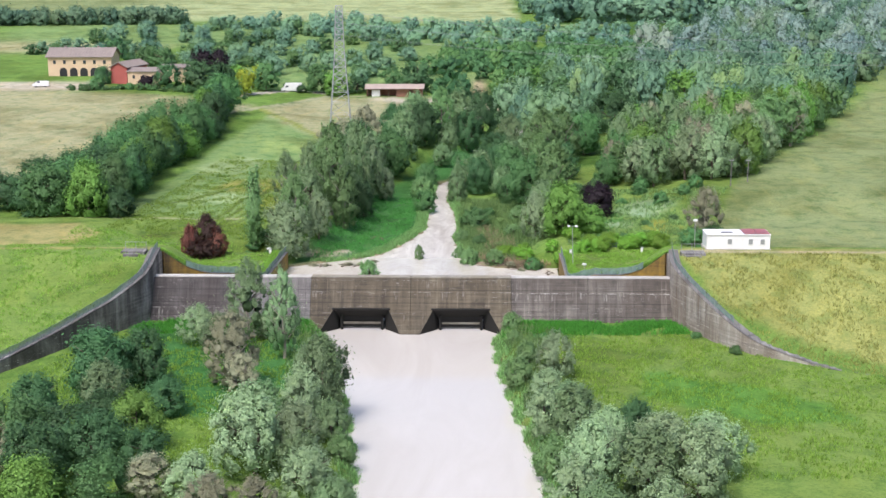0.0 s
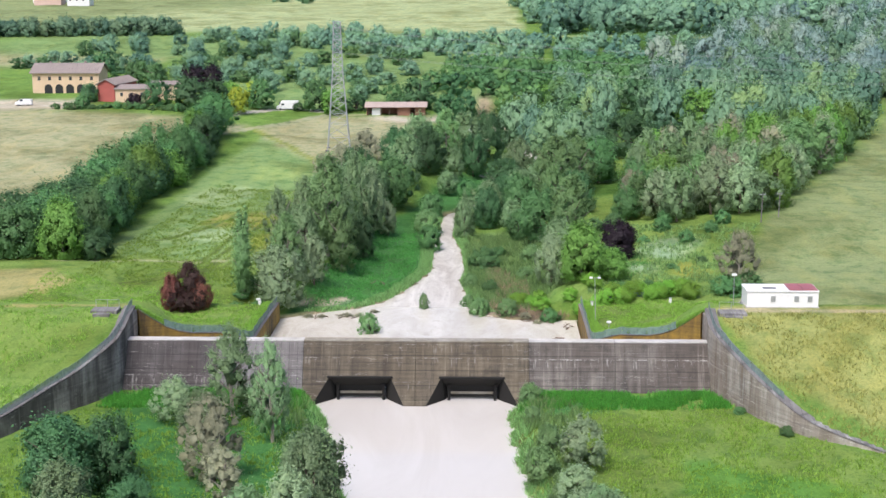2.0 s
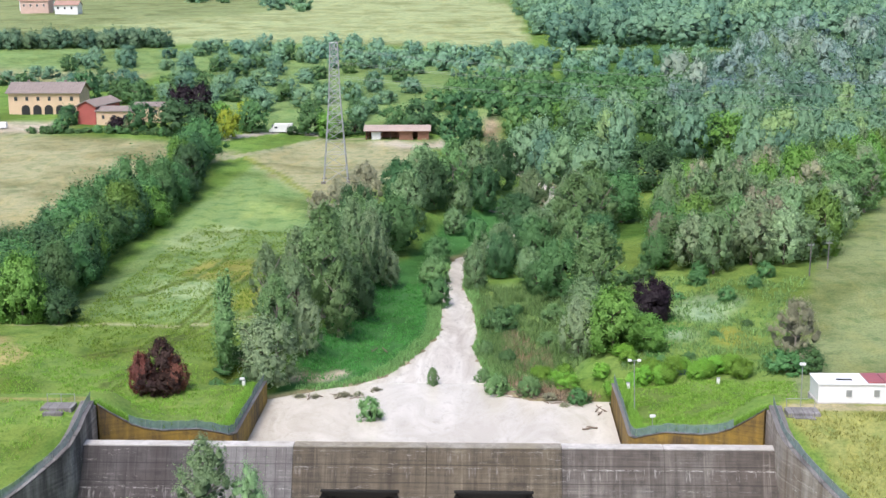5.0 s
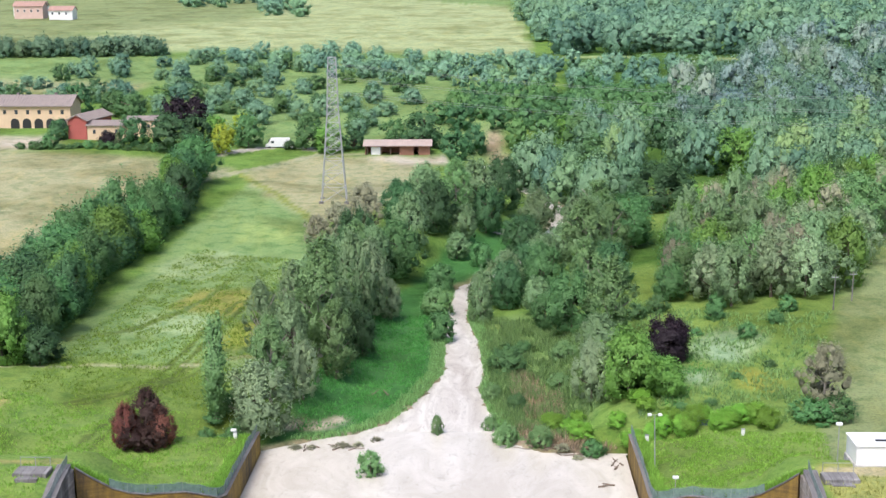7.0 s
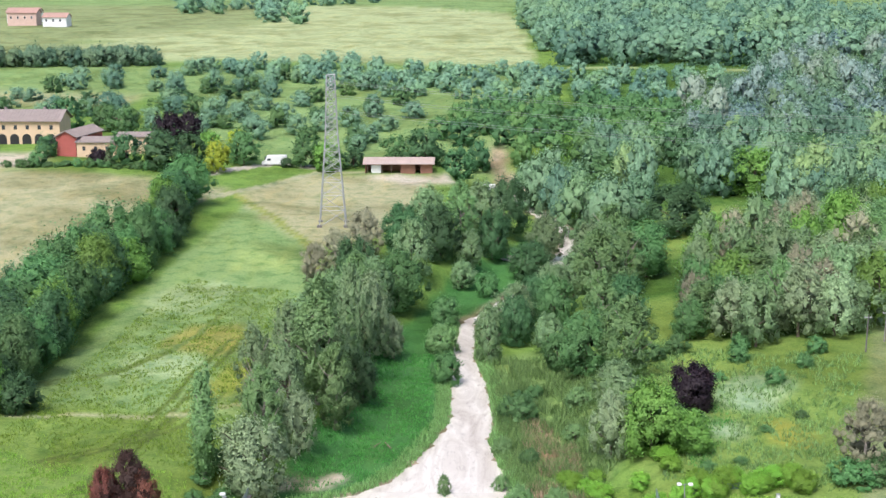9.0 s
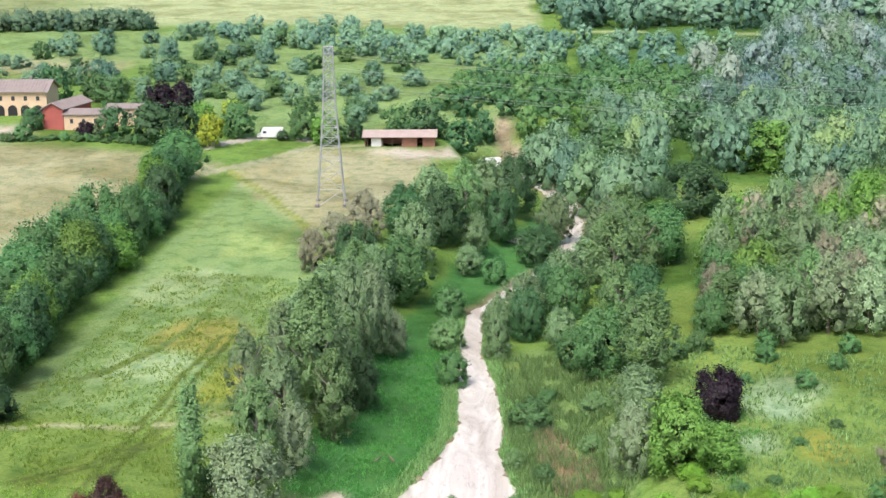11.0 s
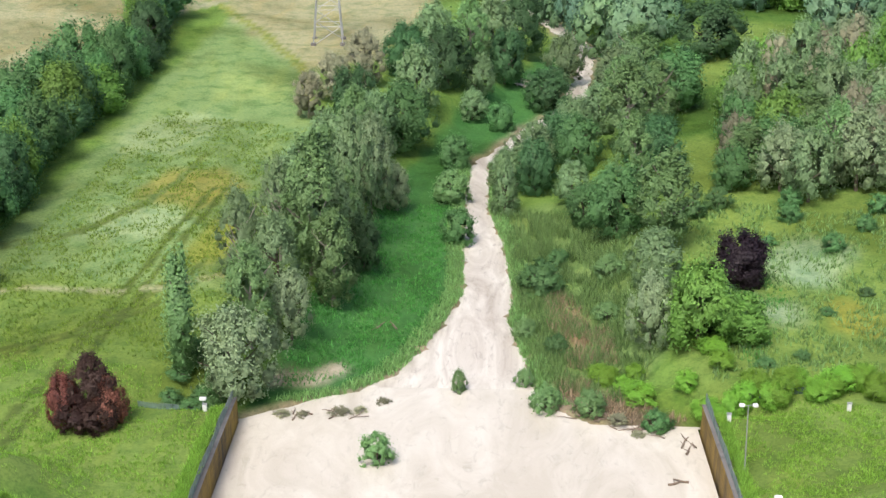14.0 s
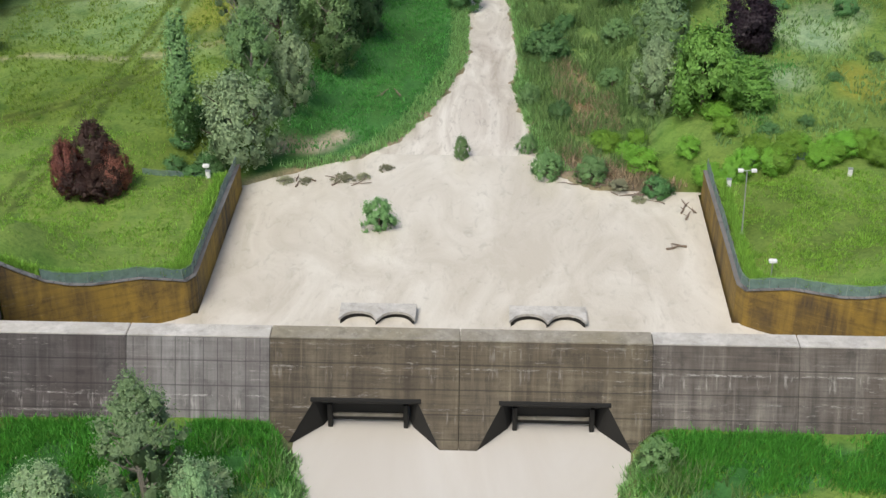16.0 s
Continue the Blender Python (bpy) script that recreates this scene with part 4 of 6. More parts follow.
LABELS = {
    "willow": ("silvery willow tree with a dense rounded crown", "tree"),
    "willow_small": ("young silver-green willow by the water", "tree"),
    "grey_willow": ("grey-green willow tree with upright branches", "tree"),
    "poplar": ("tall poplar tree with a green airy crown", "tree"),
    "slim_poplar": ("slim upright poplar tree, thinly leaved", "tree"),
    "broadleaf": ("broad green leafy tree in the hedgerow", "tree"),
    "dark_tree": ("dense dark green broadleaf tree", "tree"),
    "fresh_tree": ("bright fresh green broadleaf tree", "tree"),
    "sparse_tree": ("tall sparse aspen tree with visible branches", "tree"),
    "bare_tree": ("half-bare tree with pale brown twigs", "tree"),
    "plum_tree": ("dark purple-leaved plum tree on the meadow", "tree"),
    "copper_tree": ("reddish-brown copper-leaved tree on the grass", "tree"),
    "maroon_tree": ("dark maroon-leaved ragged tree on the grass", "tree"),
    "yellow_tree": ("yellow-green leafy garden tree", "tree"),
    "cone_tree": ("pointed grey-green tree beside the stream", "tree"),
    "orchard_tree": ("small round orchard tree on the pale slope", "tree"),
    "bramble": ("bright green bramble bush in the hedge", "shrub"),
    "shrub": ("low round green shrub", "shrub"),
    "grey_shrub": ("grey-green willow shrub at the water's edge", "shrub"),
}
MESHES = {}


def tree_meshes(kind, variant, fine):
    key = (kind, variant, fine)
    if key not in MESHES:
        lv, bark, shape, w, h, low, clumps, per, leaf, limbs = KINDS[kind]
        rng = np.random.default_rng(sum(map(ord, kind)) * 7 + variant)
        rnd = random.Random(sum(map(ord, kind)) + variant)
        share, grow = (1.38, 0.76) if fine else (0.24, 1.4) if fine is None else (0.75, 0.92)
        crown = crown_mesh("crown", *crown_array(rng, w, h, low, int(clumps * per * share), leaf * grow, shape, 1.0 if fine else 0.6), lv)
        bm = trunk_bm(rnd, h, w, low, 0.022 * h + 0.05, limbs)
        trunk = bpy.data.meshes.new("trunk")
        bm.to_mesh(trunk)
        bm.free()
        trunk.materials.append(bark)
        MESHES[key] = (trunk, crown)
    return MESHES[key]


COUNT = [0]


def plant(kind, x, y, h, w, fine=True, group=""):
    COUNT[0] += 1
    rnd = random.Random(COUNT[0] * 31 + 5)
    trunk, crown = tree_meshes(kind, COUNT[0] % 3, fine)
    _, _, _, uw, uh, *_ = KINDS[kind]
    label, cat = LABELS[kind]
    t = new("shrub" if cat == "shrub" else "tree")
    t.matrix_basis = pose(x, y, max(ground_at(x, y), -6.9 if y > 0 else -7.5) - 0.1, 0, 0, rnd.uniform(0, 360)) @ Matrix.Diagonal((w / uw, w / uw, h / uh, 1))
    tagged(t, label, cat, group)
    mesh_part("trunk", trunk, t)
    mesh_part("crown", crown, t)
    return t


# trees below the dam
for row in (
    ("dark_tree", -34.5, -33.0, 6.5, 6.0), ("grey_willow", -30.5, -46, 6.8, 6.0), ("dark_tree", -27.0, -62, 6.4, 6.6), ("broadleaf", -34.5, -60, 7.0, 7.0), ("dark_tree", -22.5, -62, 4.6, 5.0),
    ("grey_willow", -14.0, -56, 6.4, 5.4), ("bare_tree", -16.5, -40, 6.4, 4.8), ("willow", -8.6, -48, 7.2, 5.2), ("grey_willow", -9.6, -36.5, 6.4, 4.6), ("willow", -8.2, -58, 6.4, 5.4),
    ("grey_willow", -6.6, -64, 5.2, 5.0), ("willow", 17.6, -40, 4.6, 4.6), ("grey_willow", 19.6, -47.5, 5.4, 5.0), ("willow", 23.0, -57, 5.6, 5.0), ("willow", 27.6, -61, 6.6, 6.4)):
    plant(*row)
for row in (
    ("willow", 32.0, -61.5, 6.8, 6.2), ("willow_small", 18.6, -72, 6.2, 5.4), ("grey_willow", -2.6, -73, 4.6, 4.6), ("bare_tree", -13.4, -74, 5.0, 4.8), ("dark_tree", -38, -72, 7.0, 7.0),
    ("broadleaf", -24.0, -71, 5.2, 6.0)):
    plant(*row)
for row in (
    ("dark_tree", -32.2, -40.5, 8.6, 8.0), ("dark_tree", -28.6, -36.5, 7.6, 6.4), ("dark_tree", -31.6, -66, 6.6, 6.2), ("dark_tree", -29.0, -52, 5.4, 4.4),
    ("fresh_tree", -25.0, -55, 6.2, 5.6), ("bare_tree", -20.3, -68.5, 4.6, 5.6), ("willow_small", -16.1, -69, 4.8, 5.6), ("bare_tree", -18.9, -34.0, 9.6, 6.6),
    ("sparse_tree", -20.6, -13.0, 11.2, 6.4), ("sparse_tree", -14.6, -22.0, 11.8, 4.6), ("willow", -11.6, -62, 9.0, 7.6), ("grey_willow", -7.6, -42.0, 9.2, 6.6),
    ("willow", -5.2, -69.5, 5.6, 6.0), ("grey_willow", -5.4, -52, 4.8, 4.6), ("fresh_tree", -29.5, -74, 6.0, 6.2)):
    plant(*row)
for row in (
    ("willow_small", -17.3, -13.0, 4.2, 4.8), ("willow", -26.6, -15.0, 5.4, 5.0), ("grey_willow", -23.0, -19.0, 5.6, 5.4), ("bare_tree", -9.6, -74, 4.6, 4.6),
    ("dark_tree", -31.0, -58.5, 5.8, 6.6), ("grey_shrub", -3.8, -57, 3.0, 3.2), ("dark_tree", -24.5, -44, 4.2, 4.8), ("grey_shrub", -8.8, -33, 3.6, 3.6),
    ("grey_willow", -12.6, -49, 6.0, 4.6), ("dark_tree", -36.5, -50, 6.5, 6.0), ("bare_tree", -37, -62, 5.5, 5.0)):
    plant(*row)
for row in (
    ("willow_small", 18.8, -29.0, 5.6, 5.2), ("grey_willow", 19.4, -54, 7.2, 6.2), ("willow_small", 16.9, -48.5, 5.2, 4.8), ("willow", 20.4, -67, 7.4, 6.0),
    ("dark_tree", 25.8, -52, 4.9, 4.4), ("grey_willow", 25.6, -68.5, 7.6, 6.6), ("willow", 30.0, -68.5, 8.0, 6.6), ("grey_shrub", 14.6, -31, 3.6, 4.2),
    ("willow_small", 22.2, -61, 5.0, 4.2), ("willow_small", 26.0, -76, 5.4, 4.8), ("grey_shrub", 17.4, -59, 4.2, 4.6), ("grey_willow", 20.4, -77, 5.4, 5.8)):
    plant(*row)
for row in (
    ("grey_shrub", 13.9, -7.2, 2.6, 3.2), ("grey_shrub", 15.6, -24, 3.0, 3.4), ("grey_shrub", 14.2, -14, 1.8, 2.4), ("grey_shrub", 16.6, -40, 3.4, 3.8),
    ("shrub", 19.6, -44, 3.4, 3.8), ("shrub", 42.2, -18.3, 1.2, 1.8), ("shrub", 38.4, -10.4, 0.8, 1.6)):
    plant(*row)

# the line of trees west of the stream
for row in (
    ("willow", -23.6, 39.5, 10.4, 8.8), ("slim_poplar", -29.0, 41.5, 14.4, 3.6), ("poplar", -23.0, 47.4, 12.2, 5.6), ("willow", -19.3, 51.4, 8.4, 5.0),
    ("sparse_tree", -26.0, 60, 13.0, 6.0), ("poplar", -18.8, 66.5, 18.2, 8.6), ("grey_willow", -15.6, 81, 17.0, 6.6), ("willow", -13.9, 92.5, 13.6, 6.0),
    ("sparse_tree", -23.0, 70, 13.4, 6.2), ("poplar", -19.3, 86, 13.4, 6.8), ("broadleaf", -11.6, 123, 10.6, 9.6), ("dark_tree", -19.1, 126, 10.0, 7.6),
    ("bare_tree", -27.0, 131, 8.2, 6.0)):
    plant(*row, group="trees west of the stream")
for row in (
    ("bare_tree", -19.5, 150, 10.6, 9.0), ("grey_willow", -9.5, 137.5, 12.0, 8.0), ("dark_tree", -5.0, 150, 11.0, 8.8), ("poplar", -1.1, 163, 14.0, 7.6),
    ("grey_willow", 3.2, 176, 12.8, 9.6), ("dark_tree", 8.0, 189, 13.0, 10.0), ("grey_willow", -8.1, 166, 11.6, 9.2), ("grey_willow", -16.5, 74, 11.0, 6.0),
    ("grey_willow", -14.5, 103, 11.5, 6.8), ("poplar", -17.5, 112, 12.0, 7.0), ("bare_tree", -24.5, 142, 8.4, 7.0), ("dark_tree", -13, 158, 9.6, 8.0)):
    plant(*row, group="trees west of the stream")

for row in (
    ("grey_willow", -21.5, 57, 11.0, 6.4), ("poplar", -15.8, 61, 12.0, 5.6), ("dark_tree", -16.2, 96, 9.0, 6.6), ("grey_willow", -20.5, 100, 11.0, 7.0), ("dark_tree", -13.2, 72, 7.0, 4.6),
    ("grey_willow", -15.2, 117, 10.0, 7.0), ("willow", -10.6, 97, 7.0, 4.6), ("grey_willow", -22.4, 79, 12.5, 6.4), ("grey_willow", 0.8, 152, 8.0, 6.4), ("dark_tree", 5.2, 166, 10, 7.5)):
    plant(*row, group="trees west of the stream")
for row in (
    ("grey_willow", 4.8, 108, 6.4, 6.0), ("grey_willow", 9.0, 114, 8.4, 7.6), ("dark_tree", 12.2, 120, 8.0, 7.0), ("grey_willow", 15.6, 127, 9.0, 8.0), ("grey_willow", 19.8, 133, 9.0, 7.6), ("grey_willow", 24.0, 152, 12.0, 9.0), ("poplar", 29.0, 166, 13.0, 9.5),
    ("poplar", 25.4, 146, 12.0, 7.6), ("grey_willow", 26.8, 158, 11, 8.0), ("broadleaf", 14.8, 90, 6.0, 6.0), ("grey_shrub", 6.0, 56, 2.4, 3.0), ("grey_shrub", 15.4, 60, 2.2, 3.4), ("grey_shrub", 16.8, 72, 3.2, 4.4)):
    plant(*row)

# shrubs and trees along the stream and on the eastern meadow
for row in (
    ("shrub", -2.0, 86, 4.6, 4.6), ("grey_shrub", -3.3, 102, 4.6, 6.0), ("shrub", -3.2, 119, 5.0, 5.6), ("cone_tree", 4.4, 97.5, 9.6, 5.2),
    ("dark_tree", 8.8, 106, 8.2, 6.2), ("grey_willow", 13.8, 99, 6.6, 5.6), ("shrub", 8.4, 69, 4.0, 6.0), ("willow", 19.2, 50.8, 8.8, 5.6),
    ("fresh_tree", 24.0, 48.5, 8.8, 7.4), ("fresh_tree", 28.1, 49.6, 5.0, 6.4), ("poplar", 23.9, 77, 13.0, 8.6), ("grey_willow", 21.3, 64.5, 7.6, 6.6),
    ("broadleaf", 18.8, 83.8, 9.4, 8.0)):
    plant(*row)
for row in (
    ("poplar", 22.0, 98, 12.0, 6.4), ("plum_tree", 31.3, 64.7, 5.9, 6.2), ("shrub", 40.9, 85, 2.4, 3.4), ("broadleaf", 35.9, 99.6, 6.2, 5.8),
    ("grey_willow", 48.5, 95, 6.4, 5.2), ("shrub", 10.8, 77, 2.4, 3.0), ("poplar", 23.2, 117, 14.4, 10.0), ("broadleaf", 33.6, 138, 10.0, 10.4),
    ("dark_tree", 43.8, 172, 11.0, 13.0), ("grey_willow", 16.6, 171, 10.0, 8.6), ("dark_tree", 12.4, 152, 7.6, 8.4), ("shrub", 4.2, 139, 4.6, 4.8),
    ("grey_willow", -0.6, 143, 5.6, 5.6), ("bare_tree", 47.1, 40.7, 9.6, 7.0)):
    plant(*row)
for row in (
    ("shrub", 45.6, 38.6, 3.0, 5.6), ("shrub", 48.4, 39.2, 3.4, 5.0), ("maroon_tree", -34.6, 28.9, 7.0, 4.8), ("copper_tree", -37.2, 28.3, 5.2, 3.6), ("maroon_tree", -35.6, 27.4, 3.6, 4.6), ("copper_tree", -32.9, 28.4, 4.8, 3.8), ("maroon_tree", -33.6, 27.2, 3.2, 4.0),
    ("grey_shrub", -8.4, 28.6, 3.3, 3.6), ("grey_shrub", -1.0, 43.4, 2.8, 1.8), ("grey_shrub", 7.6, 39.6, 3.0, 3.6), ("grey_shrub", 12.0, 38.2, 2.6, 3.6),
    ("shrub", 18.2, 35.6, 2.4, 3.0), ("grey_shrub", 5.8, 45.2, 2.2, 2.4), ("dark_tree", 26.6, 108, 8.0, 8.0), ("broadleaf", 15.5, 112, 8.4, 7.0),
    ("poplar", 28.6, 128, 12.0, 8.0), ("shrub", 9.4, 52, 2.2, 2.8), ("shrub", 26.4, 53.6, 4.6, 5.2)):
    plant(*row)

for x, y, w in ((-18.5, 37.6, 2.2), (-16.4, 37.4, 1.6), (-12.6, 38.2, 2.6), (-10.8, 38.6, 1.8), (-8.6, 40.5, 1.8), (14.6, 36.6, 2.2), (16.4, 34.4, 1.8)):
    plant("bare_tree", x, y, 0.9, w, False, "flattened reeds at the flood line")

for x, y, h, w in ((33, 72, 1.4, 2.2), (37, 78, 1.2, 2.0), (44, 74, 2.2, 3.0), (29, 88, 2.6, 3.4), (33, 92, 3.0, 3.6), (49, 79, 2.0, 2.8), (52, 84, 2.6, 3.0), (39, 56, 0.9, 1.8), (45, 62, 0.9, 2.0), (34, 45, 0.9, 1.8), (30, 43, 1.0, 2.0), (42, 90, 2.6, 3.2)):
    plant("shrub", x, y, h, w, False, "meadow bushes")

# low bramble hedge by the eastern fence
rh = random.Random(3)
for k in range(16):
    plant("bramble", 23.5 + k * 1.05 + rh.uniform(-0.4, 0.4), 36.3 + rh.uniform(-1.2, 1.4) + 0.06 * k, rh.uniform(1.7, 2.7), rh.uniform(2.4, 3.4), group="bramble hedge")
for k in range(9):
    plant("bramble", rh.uniform(13, 27), rh.uniform(40, 46.5), rh.uniform(1.2, 2.2), rh.uniform(2.0, 3.6), False, "bramble hedge")
for k in range(12):
    u = k / 11
    plant("shrub", -27.5 + 2.2 * math.sin(k * 2.3), 36.5 + 34 * u * 0.3 + rh.uniform(-1, 1), rh.uniform(1.0, 1.9), rh.uniform(2.0, 3.4), False, "undergrowth")

# western hedgerow, two to three trees deep
HEDGE = ((-60, 58), (-57.5, 70), (-59, 92), (-60, 116), (-57.5, 140), (-57, 160), (-61, 182), (-60, 198))
rh = random.Random(11)
for (x0, y0), (x1, y1) in zip(HEDGE, HEDGE[1:]):
    n = max(2, int((y1 - y0) / 4.6))
    for k in range(n):
        u = (k + rh.uniform(0, 0.7)) / n
        x, y = x0 + (x1 - x0) * u, y0 + (y1 - y0) * u
        big = 1.25 if y > 185 else 1.0
        plant(rh.choice(("dark_tree", "broadleaf", "broadleaf", "dark_tree", "fresh_tree")), x - 3.8 + rh.uniform(-1.4, 1.0), y, rh.uniform(6.6, 11.2) * big, rh.uniform(6.4, 9.4) * big, group="western hedgerow")
        if y < 148:
            plant(rh.choice(("dark_tree", "broadleaf", "broadleaf")), x - 10.5 + rh.uniform(-2, 2), y + rh.uniform(-2, 2), rh.uniform(8.4, 11), rh.uniform(8.5, 10.5), False, "western hedgerow")
for x, y, h, w in ((-74, 64, 7.5, 9), (-82, 70, 7.2, 9), (-90, 66, 7, 9), (-79, 82, 8, 9), (-98, 74, 7, 9), (-77, 96, 8, 9), (-106, 62, 7, 9), (-57.5, 60, 5.4, 5.6), (-114, 70, 7, 9)):
    plant("dark_tree", x, y, h, w, False, "western hedgerow")


# woods east of the stream: single trees nearest, the rest as one growth
def scatter(poly, n, gap, seed):
    rnd = random.Random(seed)
    x0, x1 = min(p[0] for p in poly), max(p[0] for p in poly)
    y0, y1 = min(p[1] for p in poly), max(p[1] for p in poly)
    got, tries = [], 0
    while len(got) < n and tries < n * 30:
        tries += 1
        x, y = rnd.uniform(x0, x1), rnd.uniform(y0, y1)
        if inside(poly, np.array([x]), np.array([y]))[0] and all((x - a) ** 2 + (y - b) ** 2 > gap * gap for a, b in got):
            got.append((x, y))
    return got, rnd


pts, rnd = scatter(((36, 100), (43, 89), (57, 88), (65, 98), (80, 132), (101, 186), (70, 165), (50, 150), (40, 128)), 84, 4.3, 21)
for x, y in pts:
    plant(rnd.choice(("poplar", "grey_willow", "broadleaf", "bare_tree", "poplar", "willow", "grey_willow", "fresh_tree")), x, y, rnd.uniform(8.0, 13.0), rnd.uniform(6, 8.6), False, "eastern wood")
def growth(name, spots, mat, label, leaf=0.45, clumps=50, per=20, shape="round"):
    """Far trees as one growth: a trunk and a clumped crown on each spot (x, y, h, w)."""
    rng = np.random.default_rng(len(spots))
    forms = [crown_array(rng, 1.0, 1.0, 0.02, int(clumps * per * 0.6), leaf / 12.0, shape, 0.4) for _ in range(6)]
    tris, softs, tones = [], [], []
    for k, (x, y, h, w) in enumerate(spots):
        a = rng.random() * 6.28
        c, s = math.cos(a), math.sin(a)
        f, n = forms[k % 6]
        f = f * np.array([w, w, h])
        tris.append(np.stack([f[:, 0] * c - f[:, 1] * s + x, f[:, 0] * s + f[:, 1] * c + y, f[:, 2] + ground_at(x, y) - 0.2], 1))
        softs.append(np.stack([n[:, 0] * c - n[:, 1] * s, n[:, 0] * s + n[:, 1] * c, n[:, 2]], 1))
        tones.append(np.full(len(f), rng.uniform(-1, 1)))
    me = crown_mesh(name, np.concatenate(tris), np.concatenate(softs), mat, np.concatenate(tones))
    return tagged(new(name, me), label, "trees", kind="stuff")


def spots(poly, n, gap, seed, h, w):
    p, r = scatter(poly, n, gap, seed)
    return [(x, y, r.uniform(*h), r.uniform(*w)) for x, y in p]


growth("distant_wood", spots(((34, 436), (110, 432), (205, 455), (262, 640), (200, 640), (185, 820), (46, 790), (24, 740)), 230, 11.0, 5, (11, 16), (13, 18)), L_HAZE, "dense distant mixed green woodland", 0.46, 52, 17)
growth("hill_wood", spots(((62, 262), (124, 250), (172, 345), (215, 452), (190, 430), (104, 402), (70, 330)), 72, 9.5, 15, (9, 14), (8.5, 12)), L_HAZE, "distant green woodland on the rise", 0.40, 66, 24)
growth("silver_wood", spots(((60, 262), (125, 262), (175, 345), (240, 520), (200, 520), (110, 405), (70, 330)), 74, 10.0, 6, (10, 15), (9, 12.5)), L_HAZE_GREY, "silvery distant poplar woodland", 0.40, 66, 24, "fan")
growth("orchard_wood", spots(((-30, 362), (30, 342), (62, 335), (92, 396), (30, 404), (-60, 428), (-110, 420), (-70, 385)), 95, 8.4, 7, (4.5, 7.5), (6, 9)), L_HAZE, "band of distant scrub and orchard trees", 0.42, 50, 20)
growth("scrub", spots(((0, 262), (60, 268), (78, 330), (30, 335), (-6, 320), (-10, 280)), 48, 8.2, 8, (6, 9), (7, 10)), L_GREEN, "green scrub behind the farm shed", 0.40, 60, 22)
growth("far_hedge", spots(((-230, 424), (-130, 432), (-128, 442), (-230, 438)), 46, 4.5, 9, (6, 9), (7, 10)), L_HAZE, "distant hedgerow between pale fields")
growth("village_trees", spots(((-230, 800), (-95, 640), (-84, 650), (-150, 800), (-40, 880), (-60, 900)), 26, 12, 10, (8, 13), (9, 14)), L_HAZE, "dark trees round far buildings")

# orchard on the slope behind the farm
ORCHARD = ((-150, 305), (-118, 300), (-70, 262), (-34, 264), (-10, 330), (-30, 372), (-100, 415), (-150, 400), (-165, 330))
growth("orchard_trees", spots(ORCHARD, 60, 8.5, 31, (4.0, 6.4), (6.0, 8.2)), L_HAZE, "scattered round orchard trees on a pale slope", 0.36, 90, 26)
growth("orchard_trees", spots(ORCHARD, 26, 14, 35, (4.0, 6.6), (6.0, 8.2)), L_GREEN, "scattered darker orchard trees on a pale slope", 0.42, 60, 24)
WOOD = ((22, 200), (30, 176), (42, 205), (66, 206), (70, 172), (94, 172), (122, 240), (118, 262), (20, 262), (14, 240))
growth("poplar_wood", spots(WOOD, 36, 9.5, 41, (10, 15), (9, 12)), L_HAZE, "mixed poplar wood beyond the meadow", 0.34, 80, 28, "fan")
growth("willow_wood", spots(WOOD, 24, 10.5, 42, (10, 14), (9, 12.5)), L_GREY, "silvery willow wood beyond the meadow", 0.34, 80, 28, "fan")
growth("broadleaf_wood", spots(WOOD, 16, 12.0, 43, (8, 11), (9, 13)), L_GREEN, "green broadleaf trees in the wood", 0.36, 80, 28)
plant("fresh_tree", 68, 214, 11, 13, False)
plant("fresh_tree", 33, 262, 9, 12, False)

for row in (
    ("dark_tree", -77.5, 231, 9.5, 11.5), ("dark_tree", -72, 237, 8.5, 9), ("yellow_tree", -64.5, 233, 8.2, 6.8), ("broadleaf", -60, 246, 9.0, 9), ("dark_tree", -88, 234, 7.5, 8.0),
    ("plum_tree", -84, 268, 7.5, 8), ("plum_tree", -79, 270, 8.0, 7), ("plum_tree", -95, 233, 4.0, 5.0), ("shrub", -110, 231, 4.0, 5.0), ("cone_tree", -92, 232.5, 4.5, 4.0),
    ("dark_tree", -118, 285, 10, 9), ("broadleaf", -107, 285, 8, 9), ("broadleaf", -99, 275, 8, 9)):
    plant(*row, None, "farm garden trees")
for row in (
    ("dark_tree", -111, 243, 5.5, 6), ("broadleaf", -44, 247, 8.5, 8), ("fresh_tree", -38, 243, 8, 8), ("dark_tree", -31, 247, 5, 7), ("dark_tree", -12, 251, 9.5, 11), ("dark_tree", -4, 250, 8.5, 10),
    ("broadleaf", -20, 255, 7, 8), ("dark_tree", -48.5, 245, 2.6, 3.6), ("broadleaf", -86, 254, 6.5, 7), ("fresh_tree", -72, 262, 5, 6), ("yellow_tree", -66, 270, 4.6, 6)):
    plant(*row, None, "farm garden trees")
for k in range(20):
    plant("shrub", -117 + k * 2.6 + 0.5 * math.sin(k * 1.7), 229 + 0.6 * math.sin(k * 2.1), 1.8 + 0.5 * math.sin(k), 3.0, None, "farm hedge")


